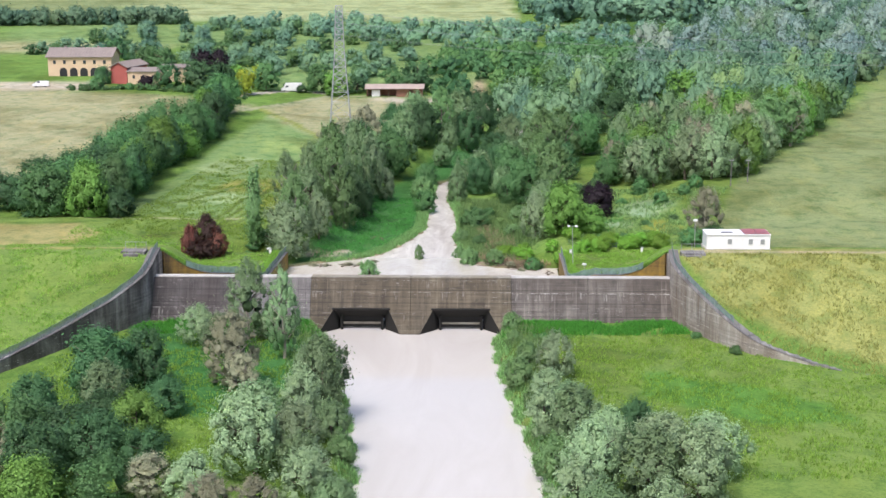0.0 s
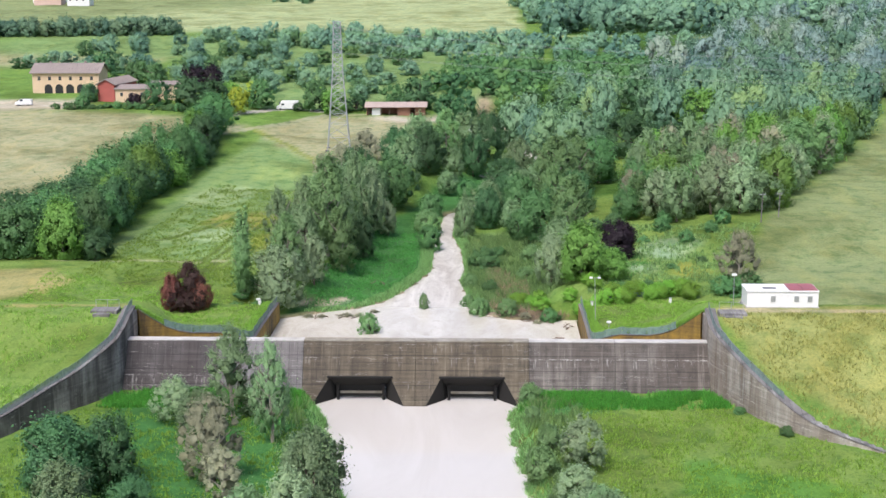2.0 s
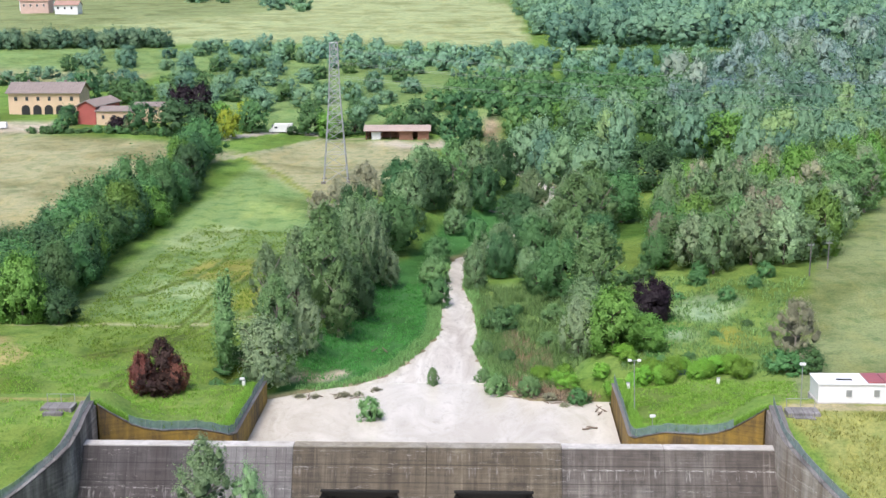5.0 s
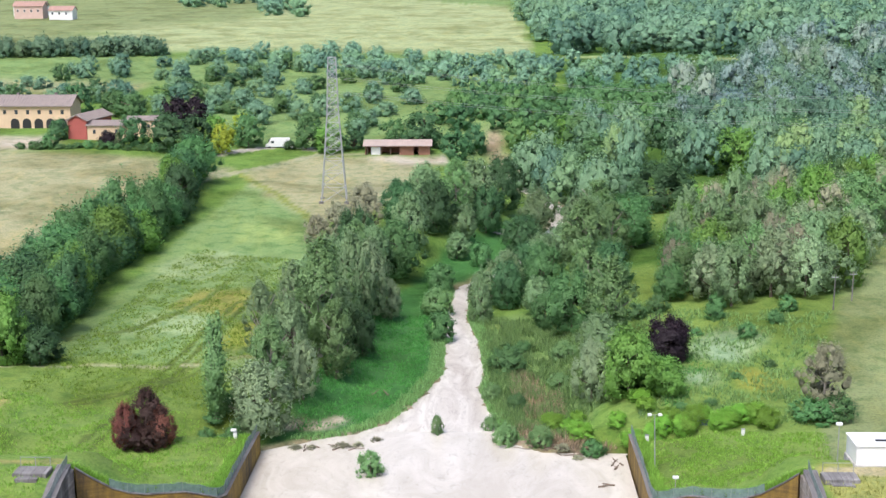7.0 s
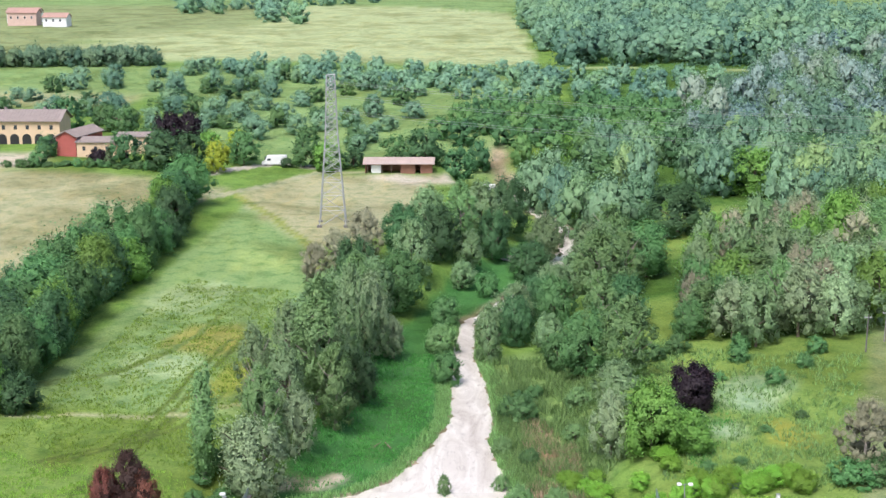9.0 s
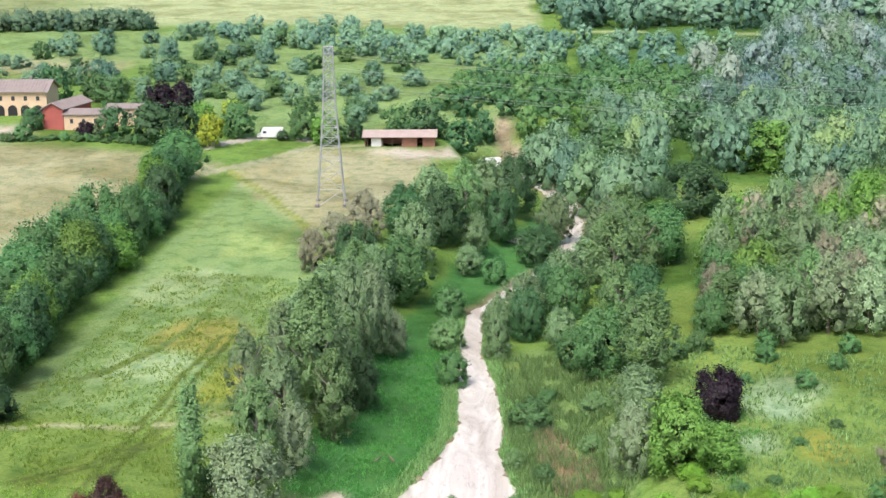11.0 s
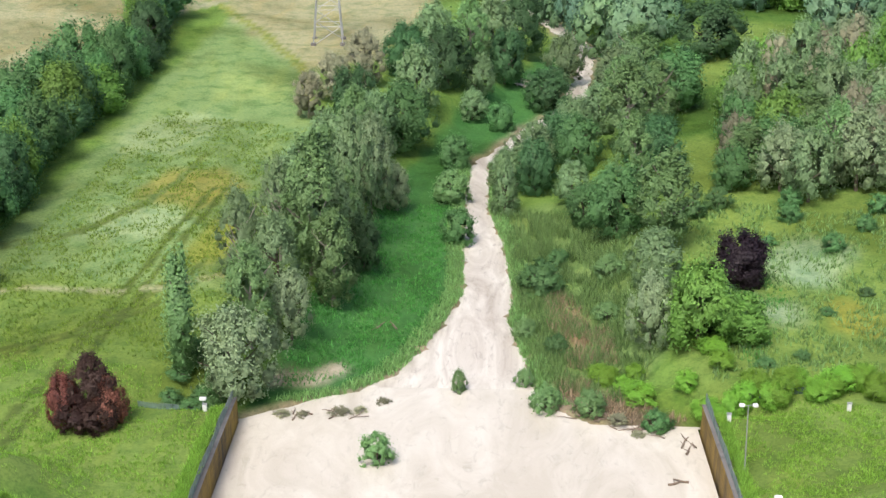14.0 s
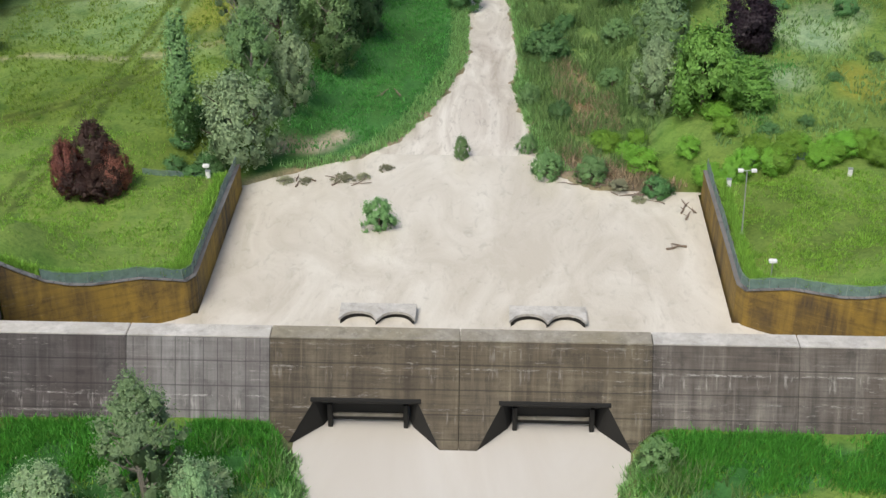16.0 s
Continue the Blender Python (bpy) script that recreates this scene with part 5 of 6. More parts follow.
# ---- grasses ----
def blades(name, spots_xy, rng, tall, wide, per, mat, label):
    n = len(spots_xy)
    base = np.repeat(spots_xy, per, axis=0) + rng.normal(size=(n * per, 2)) * 0.16
    z = height(base[:, 0], base[:, 1]) - 0.03
    a = rng.random(n * per) * 2 * math.pi
    h = tall * (0.5 + rng.random(n * per))
    lean = rng.normal(size=(n * per, 2)) * 0.35 * h[:, None]
    d = np.stack([np.cos(a), np.sin(a)], 1) * wide * (0.6 + 0.8 * rng.random((n * per, 1)))
    p0 = np.column_stack([base - d, z])
    p1 = np.column_stack([base + d, z])
    p2 = np.column_stack([base + lean, z + h])
    v = np.stack([p0, p1, p2], 1).reshape(-1, 3)
    return tagged(new(name, quads_mesh(name, v, mat, 3)), label, "grass", kind="stuff")


def grass_in(poly, n, rng):
    lo, hi = np.min(poly, axis=0), np.max(poly, axis=0)
    p = lo + rng.random((n, 2)) * (hi - lo)
    p = p[inside(poly, p[:, 0], p[:, 1])]
    clump = np.sin(p[:, 0] * 0.9 + 1.3 * np.sin(p[:, 1] * 0.4)) + np.sin(p[:, 1] * 0.8 + 1.7 * np.sin(p[:, 0] * 0.5))
    p = p[clump + rng.normal(size=len(p)) * 0.8 > -0.5]
    wet = height(p[:, 0], p[:, 1])
    return p[wet > -6.35]


rg = np.random.default_rng(4)
blades("meadow_grass", np.concatenate([grass_in(((13, -5), (36, -4), (46, -21), (60, -30), (60, -62), (17, -62)), 15000, rg), grass_in(((-36, -5), (-13, -5), (-9, -40), (-6, -62), (-45, -62), (-45, -26)), 11000, rg)]), rg, 0.32, 0.05, 5, L_GRASS, "tall bright meadow grass below the dam")
blades("foot_grass", np.concatenate([grass_in(((12.6, -3.2), (36, -3.2), (38, -9), (12.8, -10)), 5200, rg), grass_in(((-36, -3.2), (-12, -3.2), (-11.2, -10), (-38, -10)), 5200, rg)]), rg, 0.55, 0.045, 7, L_LUSH, "tall rank grass at the foot of the dam")
blades("bank_grass", np.concatenate([grass_in(((-60, 8), (-37, 7), (-49, -30), (-60, -32)), 5000, rg), grass_in(((-60, 8), (-23.6, 13.5), (-23.6, 37), (-30, 40), (-60, 45)), 9000, rg), grass_in(((23.6, 13.5), (42, 12), (46, 34), (23.6, 36)), 7000, rg)]), rg, 0.26, 0.05, 5, L_GRASS, "short uneven grass on the banks")
blades("dry_grass", grass_in(((37.5, 5), (80, 5), (80, -24), (57, -27), (47, -20), (41, -11)), 9000, rg), rg, 0.34, 0.05, 4, L_STRAW, "dry yellowing grass on the embankment")
blades("lush_grass", np.concatenate([grass_in(((-20, 42), (-15, 100), (-3, 100), (-4, 62), (-9, 47)), 7000, rg), grass_in(((28, 40), (36, 60), (34, 70), (28, 70)), 1200, rg)]), rg, 0.35, 0.06, 4, L_MEADOW, "lush green grass along the stream")
blades("west_meadow_grass", grass_in(((-56, 44), (-27, 42), (-22, 80), (-26, 125), (-52, 135), (-56, 80)), 15000, rg), rg, 0.30, 0.055, 4, L_GRASS, "uneven green grass on the western meadow")
blades("rough_meadow", grass_in(((24, 38), (44, 36), (58, 82), (42, 88), (30, 100), (27, 60)), 7000, rg), rg, 0.55, 0.07, 4, L_REED, "rough tussocky meadow grass")


def edge_spots(table, y0, y1, n, out, rng):
    y = y0 + rng.random(n) * (y1 - y0)
    x = along(table, y) + out * (0.3 + rng.random(n) ** 1.5 * 2.0)
    return np.stack([x, y], 1)


blades("bank_fringe", np.concatenate([edge_spots(CHAN_L, -80, -5, 2200, -1, rg), edge_spots(CHAN_R, -80, -5, 2200, 1, rg), edge_spots(BANK_L, 40, 120, 1800, -1, rg), edge_spots(BANK_R, 40, 120, 1800, 1, rg)]), rg, 0.6, 0.06, 6, L_REED, "ragged reeds along the water's edge")
blades("dead_reeds", np.concatenate([grass_in(((8.5, 68), (11, 68), (15.5, 56), (16, 49), (10.5, 47), (9, 57)), 1500, rg), grass_in(((8, 44), (12, 39), (21, 33), (22, 36), (15, 42), (10, 47)), 1300, rg)]), rg, 0.8, 0.06, 5, L_DEAD, "flattened brown dead reeds by the stream")
sx = np.array([p[0] for p in SIDE_TOP])
sy = np.array([p[1] for p in SIDE_TOP])
ku = rg.random(2600) * (len(sx) - 1)
wx = np.interp(ku, np.arange(len(sx)), sx) + 0.3 + rg.random(2600) * 0.8
wy = np.interp(ku, np.arange(len(sy)), sy) + 0.3 + rg.random(2600) * 0.6
blades("wall_fringe", np.concatenate([np.stack([wx, wy], 1), np.stack([-wx, wy], 1)]), rg, 0.55, 0.05, 5, L_GRASS, "overgrown grass along the basin walls")
blades("reeds", np.concatenate([grass_in(((5.5, 44), (4.6, 96), (20, 96), (21, 52), (16, 40)), 7000, rg), grass_in(((-13, -5), (-9, -30), (-13, -30), (-18, -5)), 500, rg), grass_in(((13.4, -5), (13, -40), (17, -44), (20, -8)), 1500, rg)]), rg, 1.0, 0.06, 6, L_REED, "tall grey-green reeds beside the stream")


# ---- site hut and fittings on the banks ----
def window_unit(parent, x, y, z, w, h, arched=False, pane=M_GLASS):
    win = part("window", box((x - w / 2 - 0.08, y - 0.06, z - 0.08), (x + w / 2 + 0.08, y + 0.02, z + h + 0.08), 0.01), M_WHITE if not arched else M_YELLOW, parent)
    part("pane", box((x - w / 2, y - 0.075, z), (x + w / 2, y - 0.02, z + h), 0.005), pane, win)
    return win


def site_hut():
    t = thing("site_hut", pose(42.3, 8.0, ground_at(46, 9.5)), "white site hut with red solar panels on its roof", "hut")
    part("base", box((-0.15, -0.15, -1.6), (9.25, 4.05, 0.12), 0.03), M_CAP, t, "concrete footing")
    part("wall", box((0, 0, 0.12), (9.1, 3.9, 2.1), 0.03), M_WHITE, t)
    part("roof", box((-0.1, -0.12, 2.102), (9.2, 4.02, 2.26), 0.04), M_WHITE, t)
    for k in range(2):
        p = part("solar_panel", box((5.4 + k * 1.85, 0.1, 2.29), (7.15 + k * 1.85, 3.75, 2.38), 0.01), M_RED, t, "dull red solar panel")
        part("panel_frame", box((5.36 + k * 1.85, 0.06, 2.262), (7.19 + k * 1.85, 3.79, 2.288), 0.004), M_STEEL, p)
    part("roof_slot", box((2.2, 1.2, 2.262), (3.9, 1.6, 2.36), 0.02), M_DARK, t)
    for x in (3.3, 6.3, 8.0):
        window_unit(t, x, 0.0, 0.8, 0.6, 0.75, False, M_STEEL)


site_hut()


def slab_pile(x, y, sgn):
    t = thing("concrete_slab", pose(x, y, ground_at(x, y)), "grey concrete slab with a rail beside the wing wall", "slab", "slabs by the wing walls")
    part("slab", box((-1.7, -1.0, -0.5), (1.7, 1.2, 0.35), 0.05), M_CONC_PALE, t)
    part("step", box((-1.2, -1.9, -0.6), (1.0, -1.02, 0.1), 0.04), M_CONC_PALE, t)
    for k in range(3):
        part("rail_post", bar((-1.5 + k * 1.5, 1.1, 0.3), (-1.5 + k * 1.5, 1.1, 1.35), 0.035), M_STEEL, t)
    part("rail", bar((-1.55, 1.1, 1.3), (1.55, 1.1, 1.3), 0.03), M_STEEL, t)


slab_pile(39.8, 4.2, 1)
slab_pile(-40.0, 4.4, -1)


def lamp_post(x, y, high, label):
    t = thing("lamp_post", pose(x, y, ground_at(x, y)), label, "lamp post")
    part("base", bar((0, 0, -0.2), (0, 0, 0.35), 0.16, 0.14, 10), M_CAP, t, "white concrete foot")
    part("pole", bar((0, 0, 0.3), (-0.18, 0, high), 0.065, 0.045, 8), M_STEEL, t)
    part("arm", bar((-0.75, 0, high - 0.05), (0.45, 0, high + 0.05), 0.03), M_STEEL, t)
    for dx in (-0.72, 0.42):
        part("lamp_head", box((dx - 0.22, -0.16, high - 0.12), (dx + 0.22, 0.16, high + 0.14), 0.04), M_WHITE, t, "white floodlight head")


def small_light(x, y, high, label):
    t = thing("bollard_light", pose(x, y, ground_at(x, y)), label, "light", "small lights by the walls")
    part("post", bar((0, 0, -0.2), (0, 0, high), 0.05), M_STEEL, t)
    part("head", box((-0.32, -0.2, high - 0.12), (0.32, 0.2, high + 0.16), 0.05), M_WHITE, t, "white lamp head")


lamp_post(22.9 + 1.1, 21.6, 6.4, "slender steel lamp post with two white floodlights")
small_light(25.2, 13.9, 1.6, "short post with a white lamp beside the basin wall")
small_light(-25.3, 33.2, 1.6, "short post with a white lamp beside the basin wall")
small_light(40.8, 9.4, 4.0, "tall post with a white lamp on the embankment")


def cabinet(x, y, label):
    t = thing("control_box", pose(x, y, ground_at(x, y)), label, "box", "white boxes on the banks")
    part("body", box((-0.2, -0.15, -0.1), (0.2, 0.15, 0.75), 0.03), M_WHITE, t)
    part("hood", box((-0.24, -0.19, 0.752), (0.24, 0.19, 0.82), 0.02), M_STEEL, t)
    part("door", box((-0.16, -0.175, 0.05), (0.16, -0.14, 0.68), 0.01), M_WHITE, t)


for x, y in ((24.2, 31.0), (-24.8, 31.6), (36.0, 33.8)):
    cabinet(x, y, "small white control box on the grass")


def utility_pole(x, y, high, label):
    t = thing("utility_pole", pose(x, y, ground_at(x, y)), label, "pole", "poles at the wood's edge")
    part("pole", bar((0, 0, -0.3), (0.1, 0, high), 0.13, 0.08, 8), M_CONC_PALE, t)
    part("crossarm", box((-0.5, -0.05, high - 0.5), (0.6, 0.05, high - 0.35), 0.01), M_STEEL, t)
    for dx in (-0.4, 0.05, 0.5):
        part("insulator", bar((dx, 0, high - 0.36), (dx, 0, high - 0.12), 0.05, 0.03), M_STEEL, t)


utility_pole(58.9, 83.6, 5.6, "pale concrete utility pole in front of the wood")
utility_pole(63.4, 90, 4.8, "thin utility pole in front of the wood")


def footbridge():
    t = thing("footbridge", pose(8.0, 168.0, ground_at(8, 168) + 0.35, 0, 0, -50), "narrow pale footbridge over the ditch", "bridge")
    for k in range(14):
        part("plank", box((-4.2 + k * 0.6, -0.5, 0.0), (-3.65 + k * 0.6, 0.5, 0.06), 0.01), M_TRACK, t)
    for y in (-0.5, 0.5):
        part("rail", box((-4.2, y - 0.06, 0.95), (4.2, y + 0.06, 1.08), 0.01), M_TRACK, t)
        for x in (-4, -2, 0, 2, 4):
            part("post", box((x - 0.06, y - 0.05, -0.6), (x + 0.06, y + 0.05, 0.95), 0.01), M_TRACK, t)


footbridge()


# ---- pylon and lines ----
def pylon(m):
    t = thing("pylon", m, "tall galvanised steel lattice power pylon", "pylon", "power pylons")
    H = 32.5

    def half(z):
        return float(np.interp(z, [0, 12, 20, H], [2.85, 1.9, 1.3, 0.85]))
    lv = [0, 3.6, 6.8, 9.6, 12, 14.2, 16.2, 18.1, 19.9, 21.6, 23.2, 24.8, 26.4, 28, 29.5, 31, H]
    corner = lambda k, z: Vector((half(z) * (1, 1, -1, -1)[k], half(z) * (1, -1, -1, 1)[k], z))
    for k in range(4):
        bm = bmesh.new()
        rings = [[bm.verts.new(corner(k, z) + Vector((dx, dy, 0))) for dx, dy in ((-0.11, -0.11), (0.11, -0.11), (0.11, 0.11), (-0.11, 0.11))] for z in lv]
        for a, b in zip(rings, rings[1:]):
            for i in range(4):
                bm.faces.new((a[i], a[(i + 1) % 4], b[(i + 1) % 4], b[i]))
        bm.faces.new(rings[0][::-1])
        bm.faces.new(rings[-1])
        part("leg", bm, M_STEEL, t)
        c = corner(k, 0)
        part("footing", box((c.x - 0.5, c.y - 0.5, -0.6), (c.x + 0.5, c.y + 0.5, 0.5), 0.05), M_CONC_PALE, t, "concrete footing")
        for i, (a, b) in enumerate(zip(lv, lv[1:])):
            p, q = (k, (k + 1) % 4) if i % 2 else ((k + 1) % 4, k)
            part("brace", bar(corner(p, a), corner(q, b), 0.06, sides=4), M_STEEL, t)
            if i > 3:
                part("brace", bar(corner(q, a), corner(p, b), 0.05, sides=4), M_STEEL, t)
            part("cross_tie", bar(corner(k, b), corner((k + 1) % 4, b), 0.05, sides=4), M_STEEL, t)
    for z in (24.8, 28, 31):
        part("crossarm", add_bar(bar((0, -2.6, z), (0, 2.6, z), 0.07, sides=4), (0, -2.6, z), (0, 2.6, z + 0.9), 0.05, sides=4), M_STEEL, t)
    return t


PY = (-29.2, 181.5)
py_a = pylon(pose(*PY, ground_at(*PY), 0, 0, 4))
PY2 = (268.0, 196.0)
copy_thing(py_a, pose(*PY2, ground_at(*PY2), 0, 0, 4))
for z in (24.8, 28, 31):
    for dy in (-2.5, 2.5):
        a = Vector((PY[0], PY[1] + dy, ground_at(*PY) + z))
        b = Vector((PY2[0], PY2[1] + dy, ground_at(*PY2) + z))
        bm = bmesh.new()
        pts = [a.lerp(b, k / 14) - Vector((0, 0, 9.0 * 4 * (k / 14) * (1 - k / 14))) for k in range(15)]
        rings = [[bm.verts.new(p + Vector((0, dy_, dz_))) for dy_, dz_ in ((-0.02, -0.02), (0.02, -0.02), (0.02, 0.02), (-0.02, 0.02))] for p in pts]
        for p, q in zip(rings, rings[1:]):
            for i in range(4):
                bm.faces.new((p[i], p[(i + 1) % 4], q[(i + 1) % 4], q[i]))
        tagged(part("power_cable", bm, M_STEEL), "thin sagging steel power cable between pylons", "cable", "power cables")


# ---- farm ----
def gable_roof(parent, w, d, z, rise, over, mat, along_x=True):
    """A tiled gable roof with real thickness, its ridge along x or y, and rows of tiles."""
    bm = bmesh.new()
    x0, x1, y0, y1 = -over, w + over, -over, d + over
    prof = [(y0, z - 0.15), ((y0 + y1) / 2, z + rise), (y1, z - 0.15)] if along_x else [(x0, z - 0.15), ((x0 + x1) / 2, z + rise), (x1, z - 0.15)]
    for up in (0.0, 0.22):
        for s in (x0, x1) if along_x else (y0, y1):
            for a, h in prof:
                bm.verts.new((s, a, h + up) if along_x else (a, s, h + up))
    bm.verts.ensure_lookup_table()
    v = bm.verts
    lo = [[v[0], v[1], v[2]], [v[3], v[4], v[5]]]
    hi = [[v[6], v[7], v[8]], [v[9], v[10], v[11]]]
    for k in range(2):
        bm.faces.new((hi[0][k], hi[1][k], hi[1][k + 1], hi[0][k + 1]))
        bm.faces.new((lo[0][k], lo[0][k + 1], lo[1][k + 1], lo[1][k]))
        for s in range(2):
            bm.faces.new((lo[s][k], hi[s][k], hi[s][k + 1], lo[s][k + 1]))
    bm.faces.new((lo[0][0], lo[1][0], hi[1][0], hi[0][0]))
    bm.faces.new((lo[0][2], hi[0][2], hi[1][2], lo[1][2]))
    bmesh.ops.recalc_face_normals(bm, faces=bm.faces)
    roof = part("roof", bm, mat, parent, "weathered clay tile roof")
    # ribs of pantiles
    n = int((x1 - x0 if along_x else y1 - y0) / 0.9)
    for k in range(n):
        s = (x0 if along_x else y0) + (k + 0.5) * 0.9
        for p, q in ((prof[0], prof[1]), (prof[2], prof[1])):
            a = (s, p[0], p[1] + 0.24) if along_x else (p[0], s, p[1] + 0.24)
            b = (s, q[0], q[1] + 0.24) if along_x else (q[0], s, q[1] + 0.24)
            part("tile_rib", bar(a, b, 0.09, sides=4), mat, roof)
    return roof


def gable_walls(parent, w, d, z, rise, mat, along_x=True):
    bm = add_box(bmesh.new(), (0, 0, -1.5), (w, d, z), 0.0)
    tri = [((0, 0, z), (0, d, z), (0, d / 2, z + rise)), ((w, 0, z), (w, d, z), (w, d / 2, z + rise))] if along_x else [((0, 0, z), (w, 0, z), (w / 2, 0, z + rise)), ((0, d, z), (w, d, z), (w / 2, d, z + rise))]
    for t in tri:
        bm.faces.new([bm.verts.new(p) for p in t])
    return part("wall", bm, mat, parent)


def arch(parent, x, w, h):
    poly = [(x - w / 2, 0.0), (x - w / 2, h - w / 2)]
    for k in range(1, 8):
        a = math.pi * k / 8
        poly.append((x - math.cos(a) * w / 2, h - w / 2 + math.sin(a) * w / 2))
    poly += [(x + w / 2, h - w / 2), (x + w / 2, 0.0)]
    bm = bmesh.new()
    f = [bm.verts.new((a, -0.05, b)) for a, b in poly]
    g = [bm.verts.new((a, 0.03, b)) for a, b in poly]
    bm.faces.new(f)
    for k in range(len(poly)):
        j = (k + 1) % len(poly)
        bm.faces.new((f[k], g[k], g[j], f[j]))
    bmesh.ops.recalc_face_normals(bm, faces=bm.faces)
    # solid panel on an unbroken wall; the arch's inner shade is its black colour
    return part("archway", bm, M_DARK, parent, "archway panel coloured black for its inner shade")


HX, HY = -134.5, 262.0
house = thing("farmhouse", pose(HX, HY, ground_at(-124, 262), 0, 0, 1), "long ochre farmhouse with arched porch and tiled roof", "house")
gable_walls(house, 21, 11, 6.4, 2.6, M_YELLOW)
gable_roof(house, 21, 11, 6.4, 2.6, 0.7, M_TILE)
for k in range(6):
    window_unit(house, 2.2 + k * 3.3, 0.0, 4.1, 0.9, 1.2, True)
for k in range(5):
    arch(house, 5.0 + k * 3.4, 2.5, 2.9)
for x in (4, 15):
    part("chimney", box((x, 6, 7.6), (x + 0.7, 6.7, 9.7), 0.04), M_TILE, house, "brick chimney")

red = thing("red_barn", pose(-108.6, 243.5, ground_at(-106, 246), 0, 0, -8), "red-walled farm building with a grey tiled roof", "house")
gable_walls(red, 5.4, 17, 5.0, 1.5, M_REDWALL, False)
gable_roof(red, 5.4, 17, 5.0, 1.5, 0.5, M_TILE, False)
part("window", box((5.37, 5, 2.6), (5.45, 6, 3.8), 0.01), M_GLASS, red)
part("window", box((5.37, 10, 2.6), (5.45, 11, 3.8), 0.01), M_GLASS, red)
annex = thing("farm_annex", pose(-103.0, 242.5, ground_at(-99, 245), 0, 0, 2), "low ochre farm annex with a tiled roof", "house")
gable_walls(annex, 10.0, 6.5, 3.9, 1.0, M_YELLOW)
gable_roof(annex, 10.0, 6.5, 3.9, 1.0, 0.4, M_TILE)
for k in range(3):
    window_unit(annex, 1.9 + k * 3.0, 0.0, 1.7, 0.75, 1.1, True)
tower = thing("farm_outbuilding", pose(-93.5, 247.5, ground_at(-90, 250), 0, 0, 2), "ochre outbuilding with a flat tiled roof", "house")
gable_walls(tower, 8.6, 6.0, 4.4, 0.8, M_YELLOW)
gable_roof(tower, 8.6, 6.0, 4.4, 0.8, 0.4, M_TILE)
for k in range(2):
    window_unit(tower, 2.4 + k * 3.6, 0.0, 2.2, 0.8, 1.1, True)

shed = thing("farm_shed", pose(-27.2, 239.0, ground_at(-18, 239), 0, 0, 1.5), "long open-fronted shed with a rusty sheet roof", "shed")
part("back_wall", box((0, 4.6, -0.6), (17.4, 4.8, 2.9), 0.02), M_SHEDWALL, shed)
for x in (0.0, 9.2, 17.2):
    part("side_wall", box((x, 0.3, -0.6), (x + 0.2, 4.58, 2.6), 0.02), M_SHEDWALL, shed)
part("front_boarding", box((9.4, 0.3, -0.6), (13.0, 0.42, 2.45), 0.02), M_SHEDWALL, shed)
part("front_boarding", box((14.3, 0.3, -0.6), (17.2, 0.42, 2.45), 0.02), M_SHEDWALL, shed)
part("white_door", box((1.6, 0.22, -0.3), (4.1, 0.36, 2.2), 0.02), M_WHITE, shed, "white sliding door")
for x in (0.6, 4.3, 6.7):
    part("post", box((x, 0.2, -0.6), (x + 0.18, 0.38, 2.6), 0.01), M_WOOD, shed)
bm = bmesh.new()
for v in ((-0.6, -0.8, 2.5), (18.0, -0.8, 2.5), (18.0, 5.4, 3.5), (-0.6, 5.4, 3.5)):
    bm.verts.new(v)
bm.faces.new(list(bm.verts))
r = bmesh.ops.extrude_face_region(bm, geom=list(bm.faces))
for v in r["geom"]:
    if isinstance(v, bmesh.types.BMVert):
        v.co.z += 0.14
bmesh.ops.recalc_face_normals(bm, faces=bm.faces)
roof = part("roof", bm, M_SHEDROOF, shed, "rusty corrugated roof")
for k in range(20):
    part("rib", bar((-0.4 + k * 0.95, -0.8, 2.68), (-0.4 + k * 0.95, 5.4, 3.68), 0.06, sides=4), M_SHEDROOF, roof)


def wheel(parent, x, y):
    w = part("wheel", bar((x, y - 0.12, 0.36), (x, y + 0.12, 0.36), 0.36, sides=16), M_TYRE, parent)
    part("rim", bar((x, y - 0.14, 0.36), (x, y + 0.14, 0.36), 0.2, sides=12), M_STEEL, w)


def van(m, label, long, high):
    t = thing("van", m, label, "van", "vehicles by the farm")
    bm = bmesh.new()
    prof = [(0, 0.35), (long, 0.35), (long, high), (1.5, high), (0.75, 1.25), (0.05, 1.05)]
    a = [bm.verts.new((x, -0.98, z)) for x, z in prof]
    b = [bm.verts.new((x, 0.98, z)) for x, z in prof]
    bm.faces.new(a)
    bm.faces.new(b[::-1])
    for k in range(len(prof)):
        j = (k + 1) % len(prof)
        bm.faces.new((a[k], b[k], b[j], a[j]))
    bmesh.ops.recalc_face_normals(bm, faces=bm.faces)
    bmesh.ops.bevel(bm, geom=list(bm.edges), offset=0.08, segments=2, affect="EDGES")
    part("body", bm, M_WHITE, t)
    part("windscreen", prism([(0.82, -0.8), (1.38, -0.8), (1.38, 0.8), (0.82, 0.8)], high * 0.62, high * 0.86), M_GLASS, t)
    part("side_window", box((1.55, -1.0, 1.4), (2.4, -0.95, 1.95), 0.01), M_GLASS, t)
    for x in (1.1, long - 1.1):
        for y in (-0.85, 0.85):
            wheel(t, x, y)
    return t


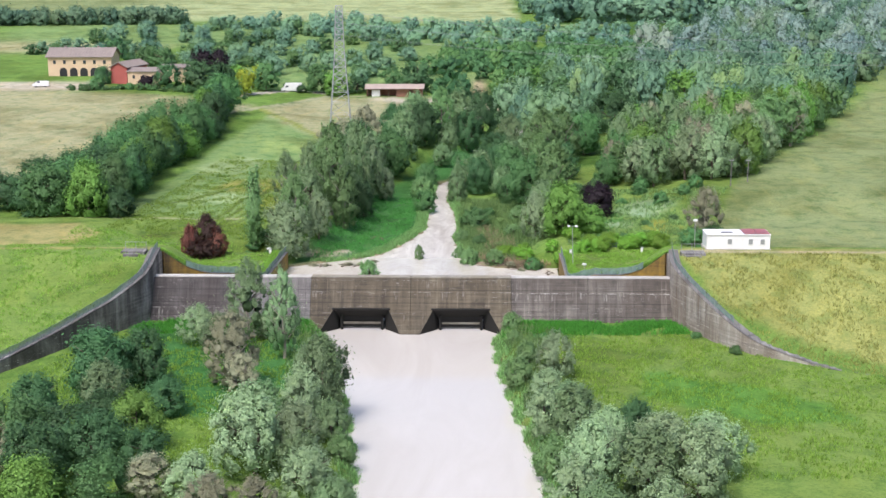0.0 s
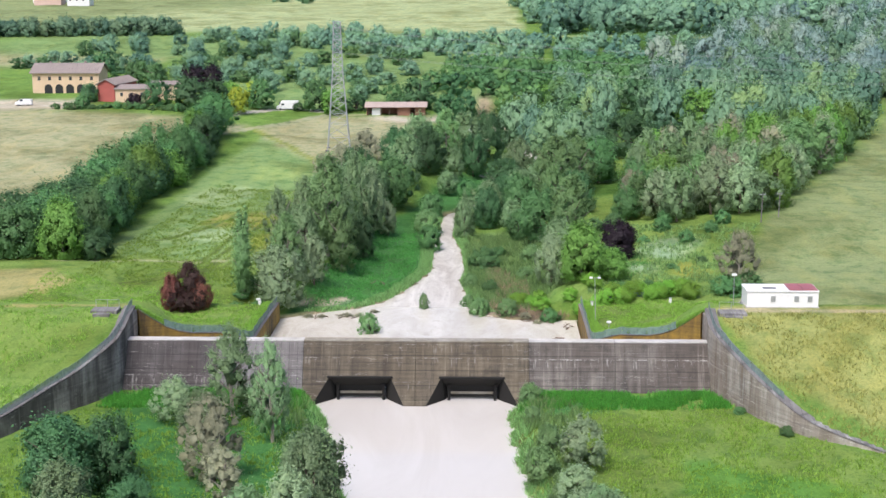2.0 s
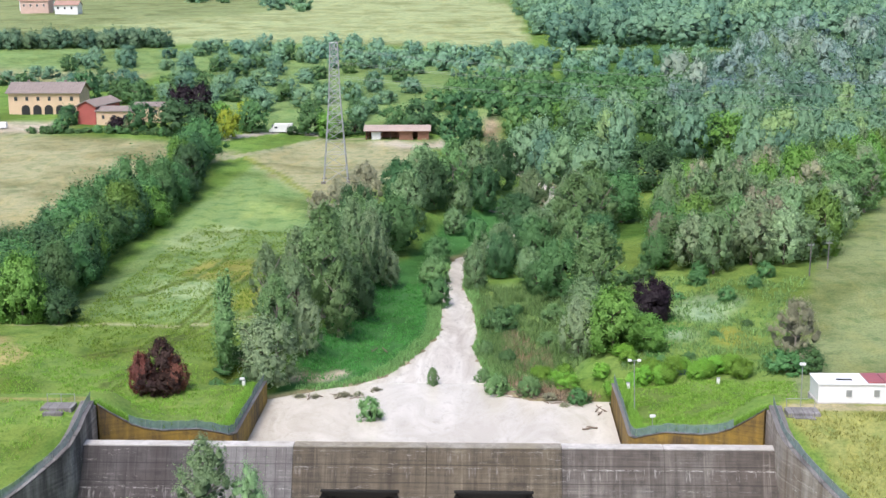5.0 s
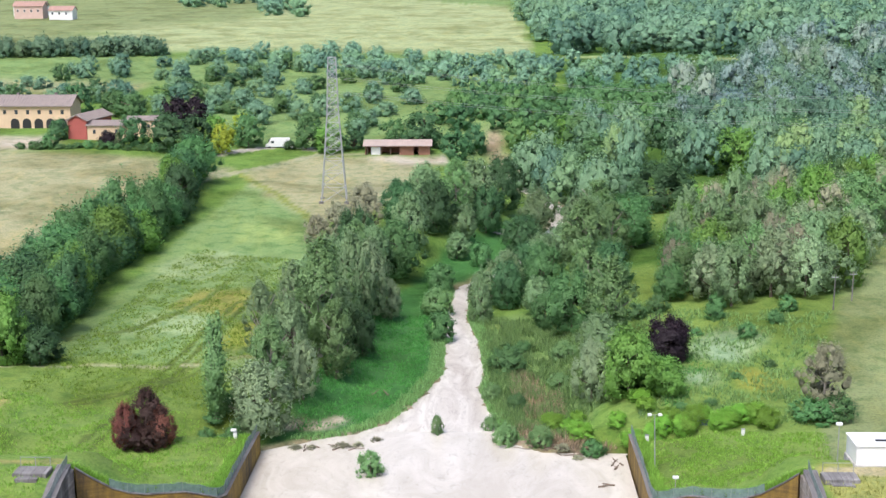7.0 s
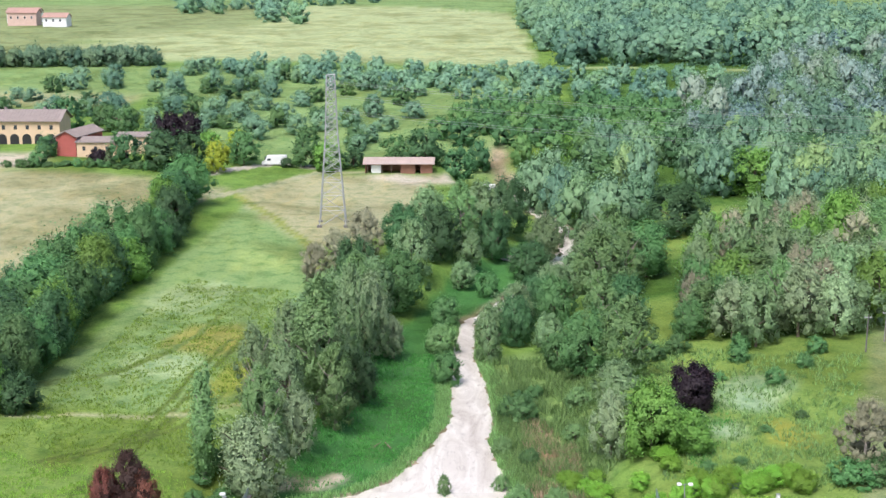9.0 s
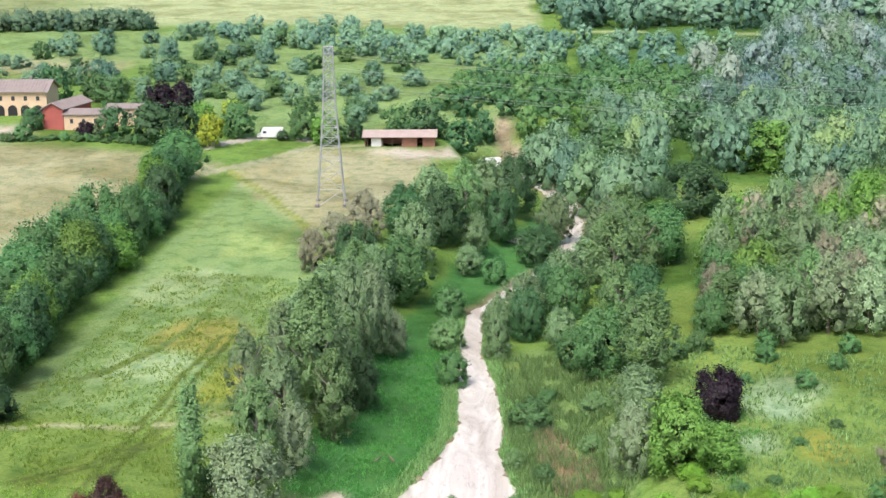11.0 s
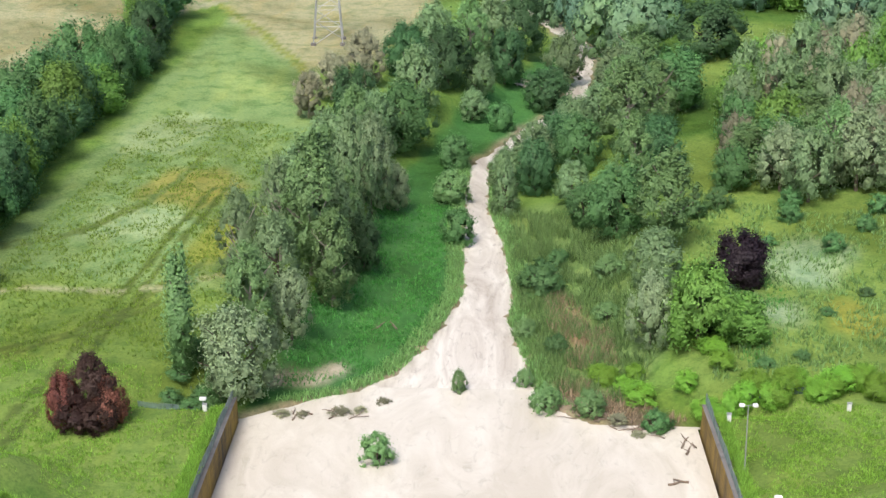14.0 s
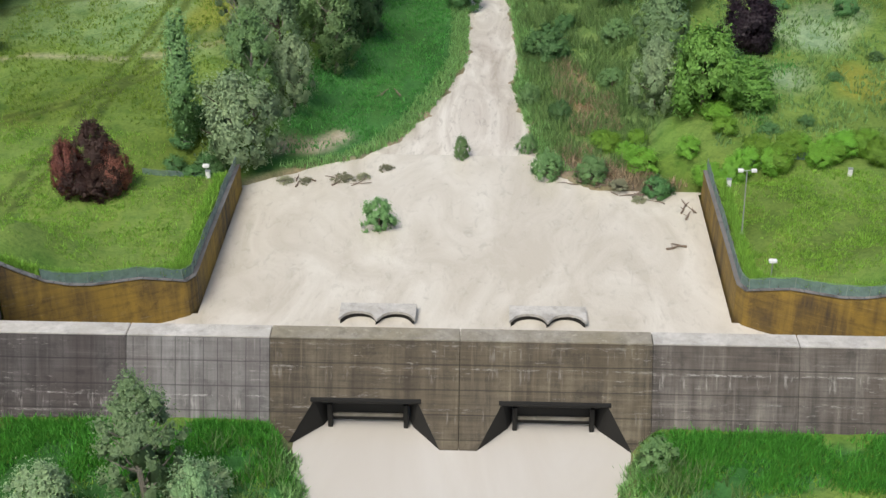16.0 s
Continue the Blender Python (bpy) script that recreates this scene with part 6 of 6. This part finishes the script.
van(pose(-55.2, 247.0, ground_at(-52, 247), 0, 0, 4), "white delivery van parked on the farm lane", 6.6, 2.7)
van(pose(1.6, 250.0, ground_at(4, 250), 0, 0, 20), "pale grey camper van on the bare yard", 5.2, 2.6)
van(pose(-131, 235.0, ground_at(-129, 235), 0, 0, 10), "white van on the gravel yard", 5.0, 1.9)


def far_house(x, y, w, h, mat, label):
    t = thing("village_house", pose(x, y, ground_at(x, y)), label, "house", "far village houses")
    gable_walls(t, w, 9, h, 2.2, mat)
    gable_roof(t, w, 9, h, 2.2, 0.5, M_TERRA)
    for k in range(int(w / 4)):
        window_unit(t, 2 + k * 3.8, 0.0, h * 0.55, 1.0, 1.3)


far_house(-258, 640, 16, 7, M_PINK, "distant pinkish village house with tiled roof")
far_house(-236, 632, 13, 5, M_WHITE, "distant white village house")
far_house(-268, 668, 18, 6, M_WHITE, "distant white village building")


# ---- driftwood along the flood line ----
rd = random.Random(8)


def log(x, y, z, long, r):
    t = thing("driftwood_log", pose(x, y, z, 0, rd.uniform(-6, 6), rd.uniform(0, 180)), "broken brown driftwood branch at the flood line", "driftwood", "driftwood")
    bm = bmesh.new()
    pts = [Vector((long * (k / 3 - 0.5), rd.uniform(-0.12, 0.12) * long * 0.5, rd.uniform(0, 0.08))) for k in range(4)]
    for k in range(3):
        add_bar(bm, pts[k], pts[k + 1], r * (1 - 0.2 * k), r * (1 - 0.2 * (k + 1)), 6)
    part("branch", bm, M_WOOD, t)
    part("twig", bar(pts[1], pts[1] + Vector((rd.uniform(-0.4, 0.4), rd.uniform(0.3, 0.7), 0.2)) * long * 0.4, r * 0.5, r * 0.15, 5), M_WOOD, t)


for k in range(30):
    u = rd.random()
    x = 7.5 + 14 * u + rd.uniform(-0.8, 0.8)
    y = 40.5 - 8.5 * u + rd.uniform(-1.2, 1.5)
    log(x, y, max(ground_at(x, y), -6.6) + 0.08, rd.uniform(0.8, 2.6), rd.uniform(0.05, 0.13))
for k in range(8):
    x, y = rd.uniform(-21, -10), 38.0 + rd.uniform(-1.5, 3)
    log(x, y, max(ground_at(x, y), -6.6) + 0.06, rd.uniform(0.8, 2.2), rd.uniform(0.05, 0.12))
for x, y in ((-9.2, 9.6), (-8.4, 9.4), (-7.6, 9.7), (-6.6, 9.8), (18.9, 25.4), (19.3, 25.8), (-10.3, 58), (-8.8, 58.5), (10.2, 62), (11.2, 64)):
    log(x, y, max(ground_at(x, y), -6.6) + 0.08, rd.uniform(1.0, 2.2), rd.uniform(0.07, 0.14))
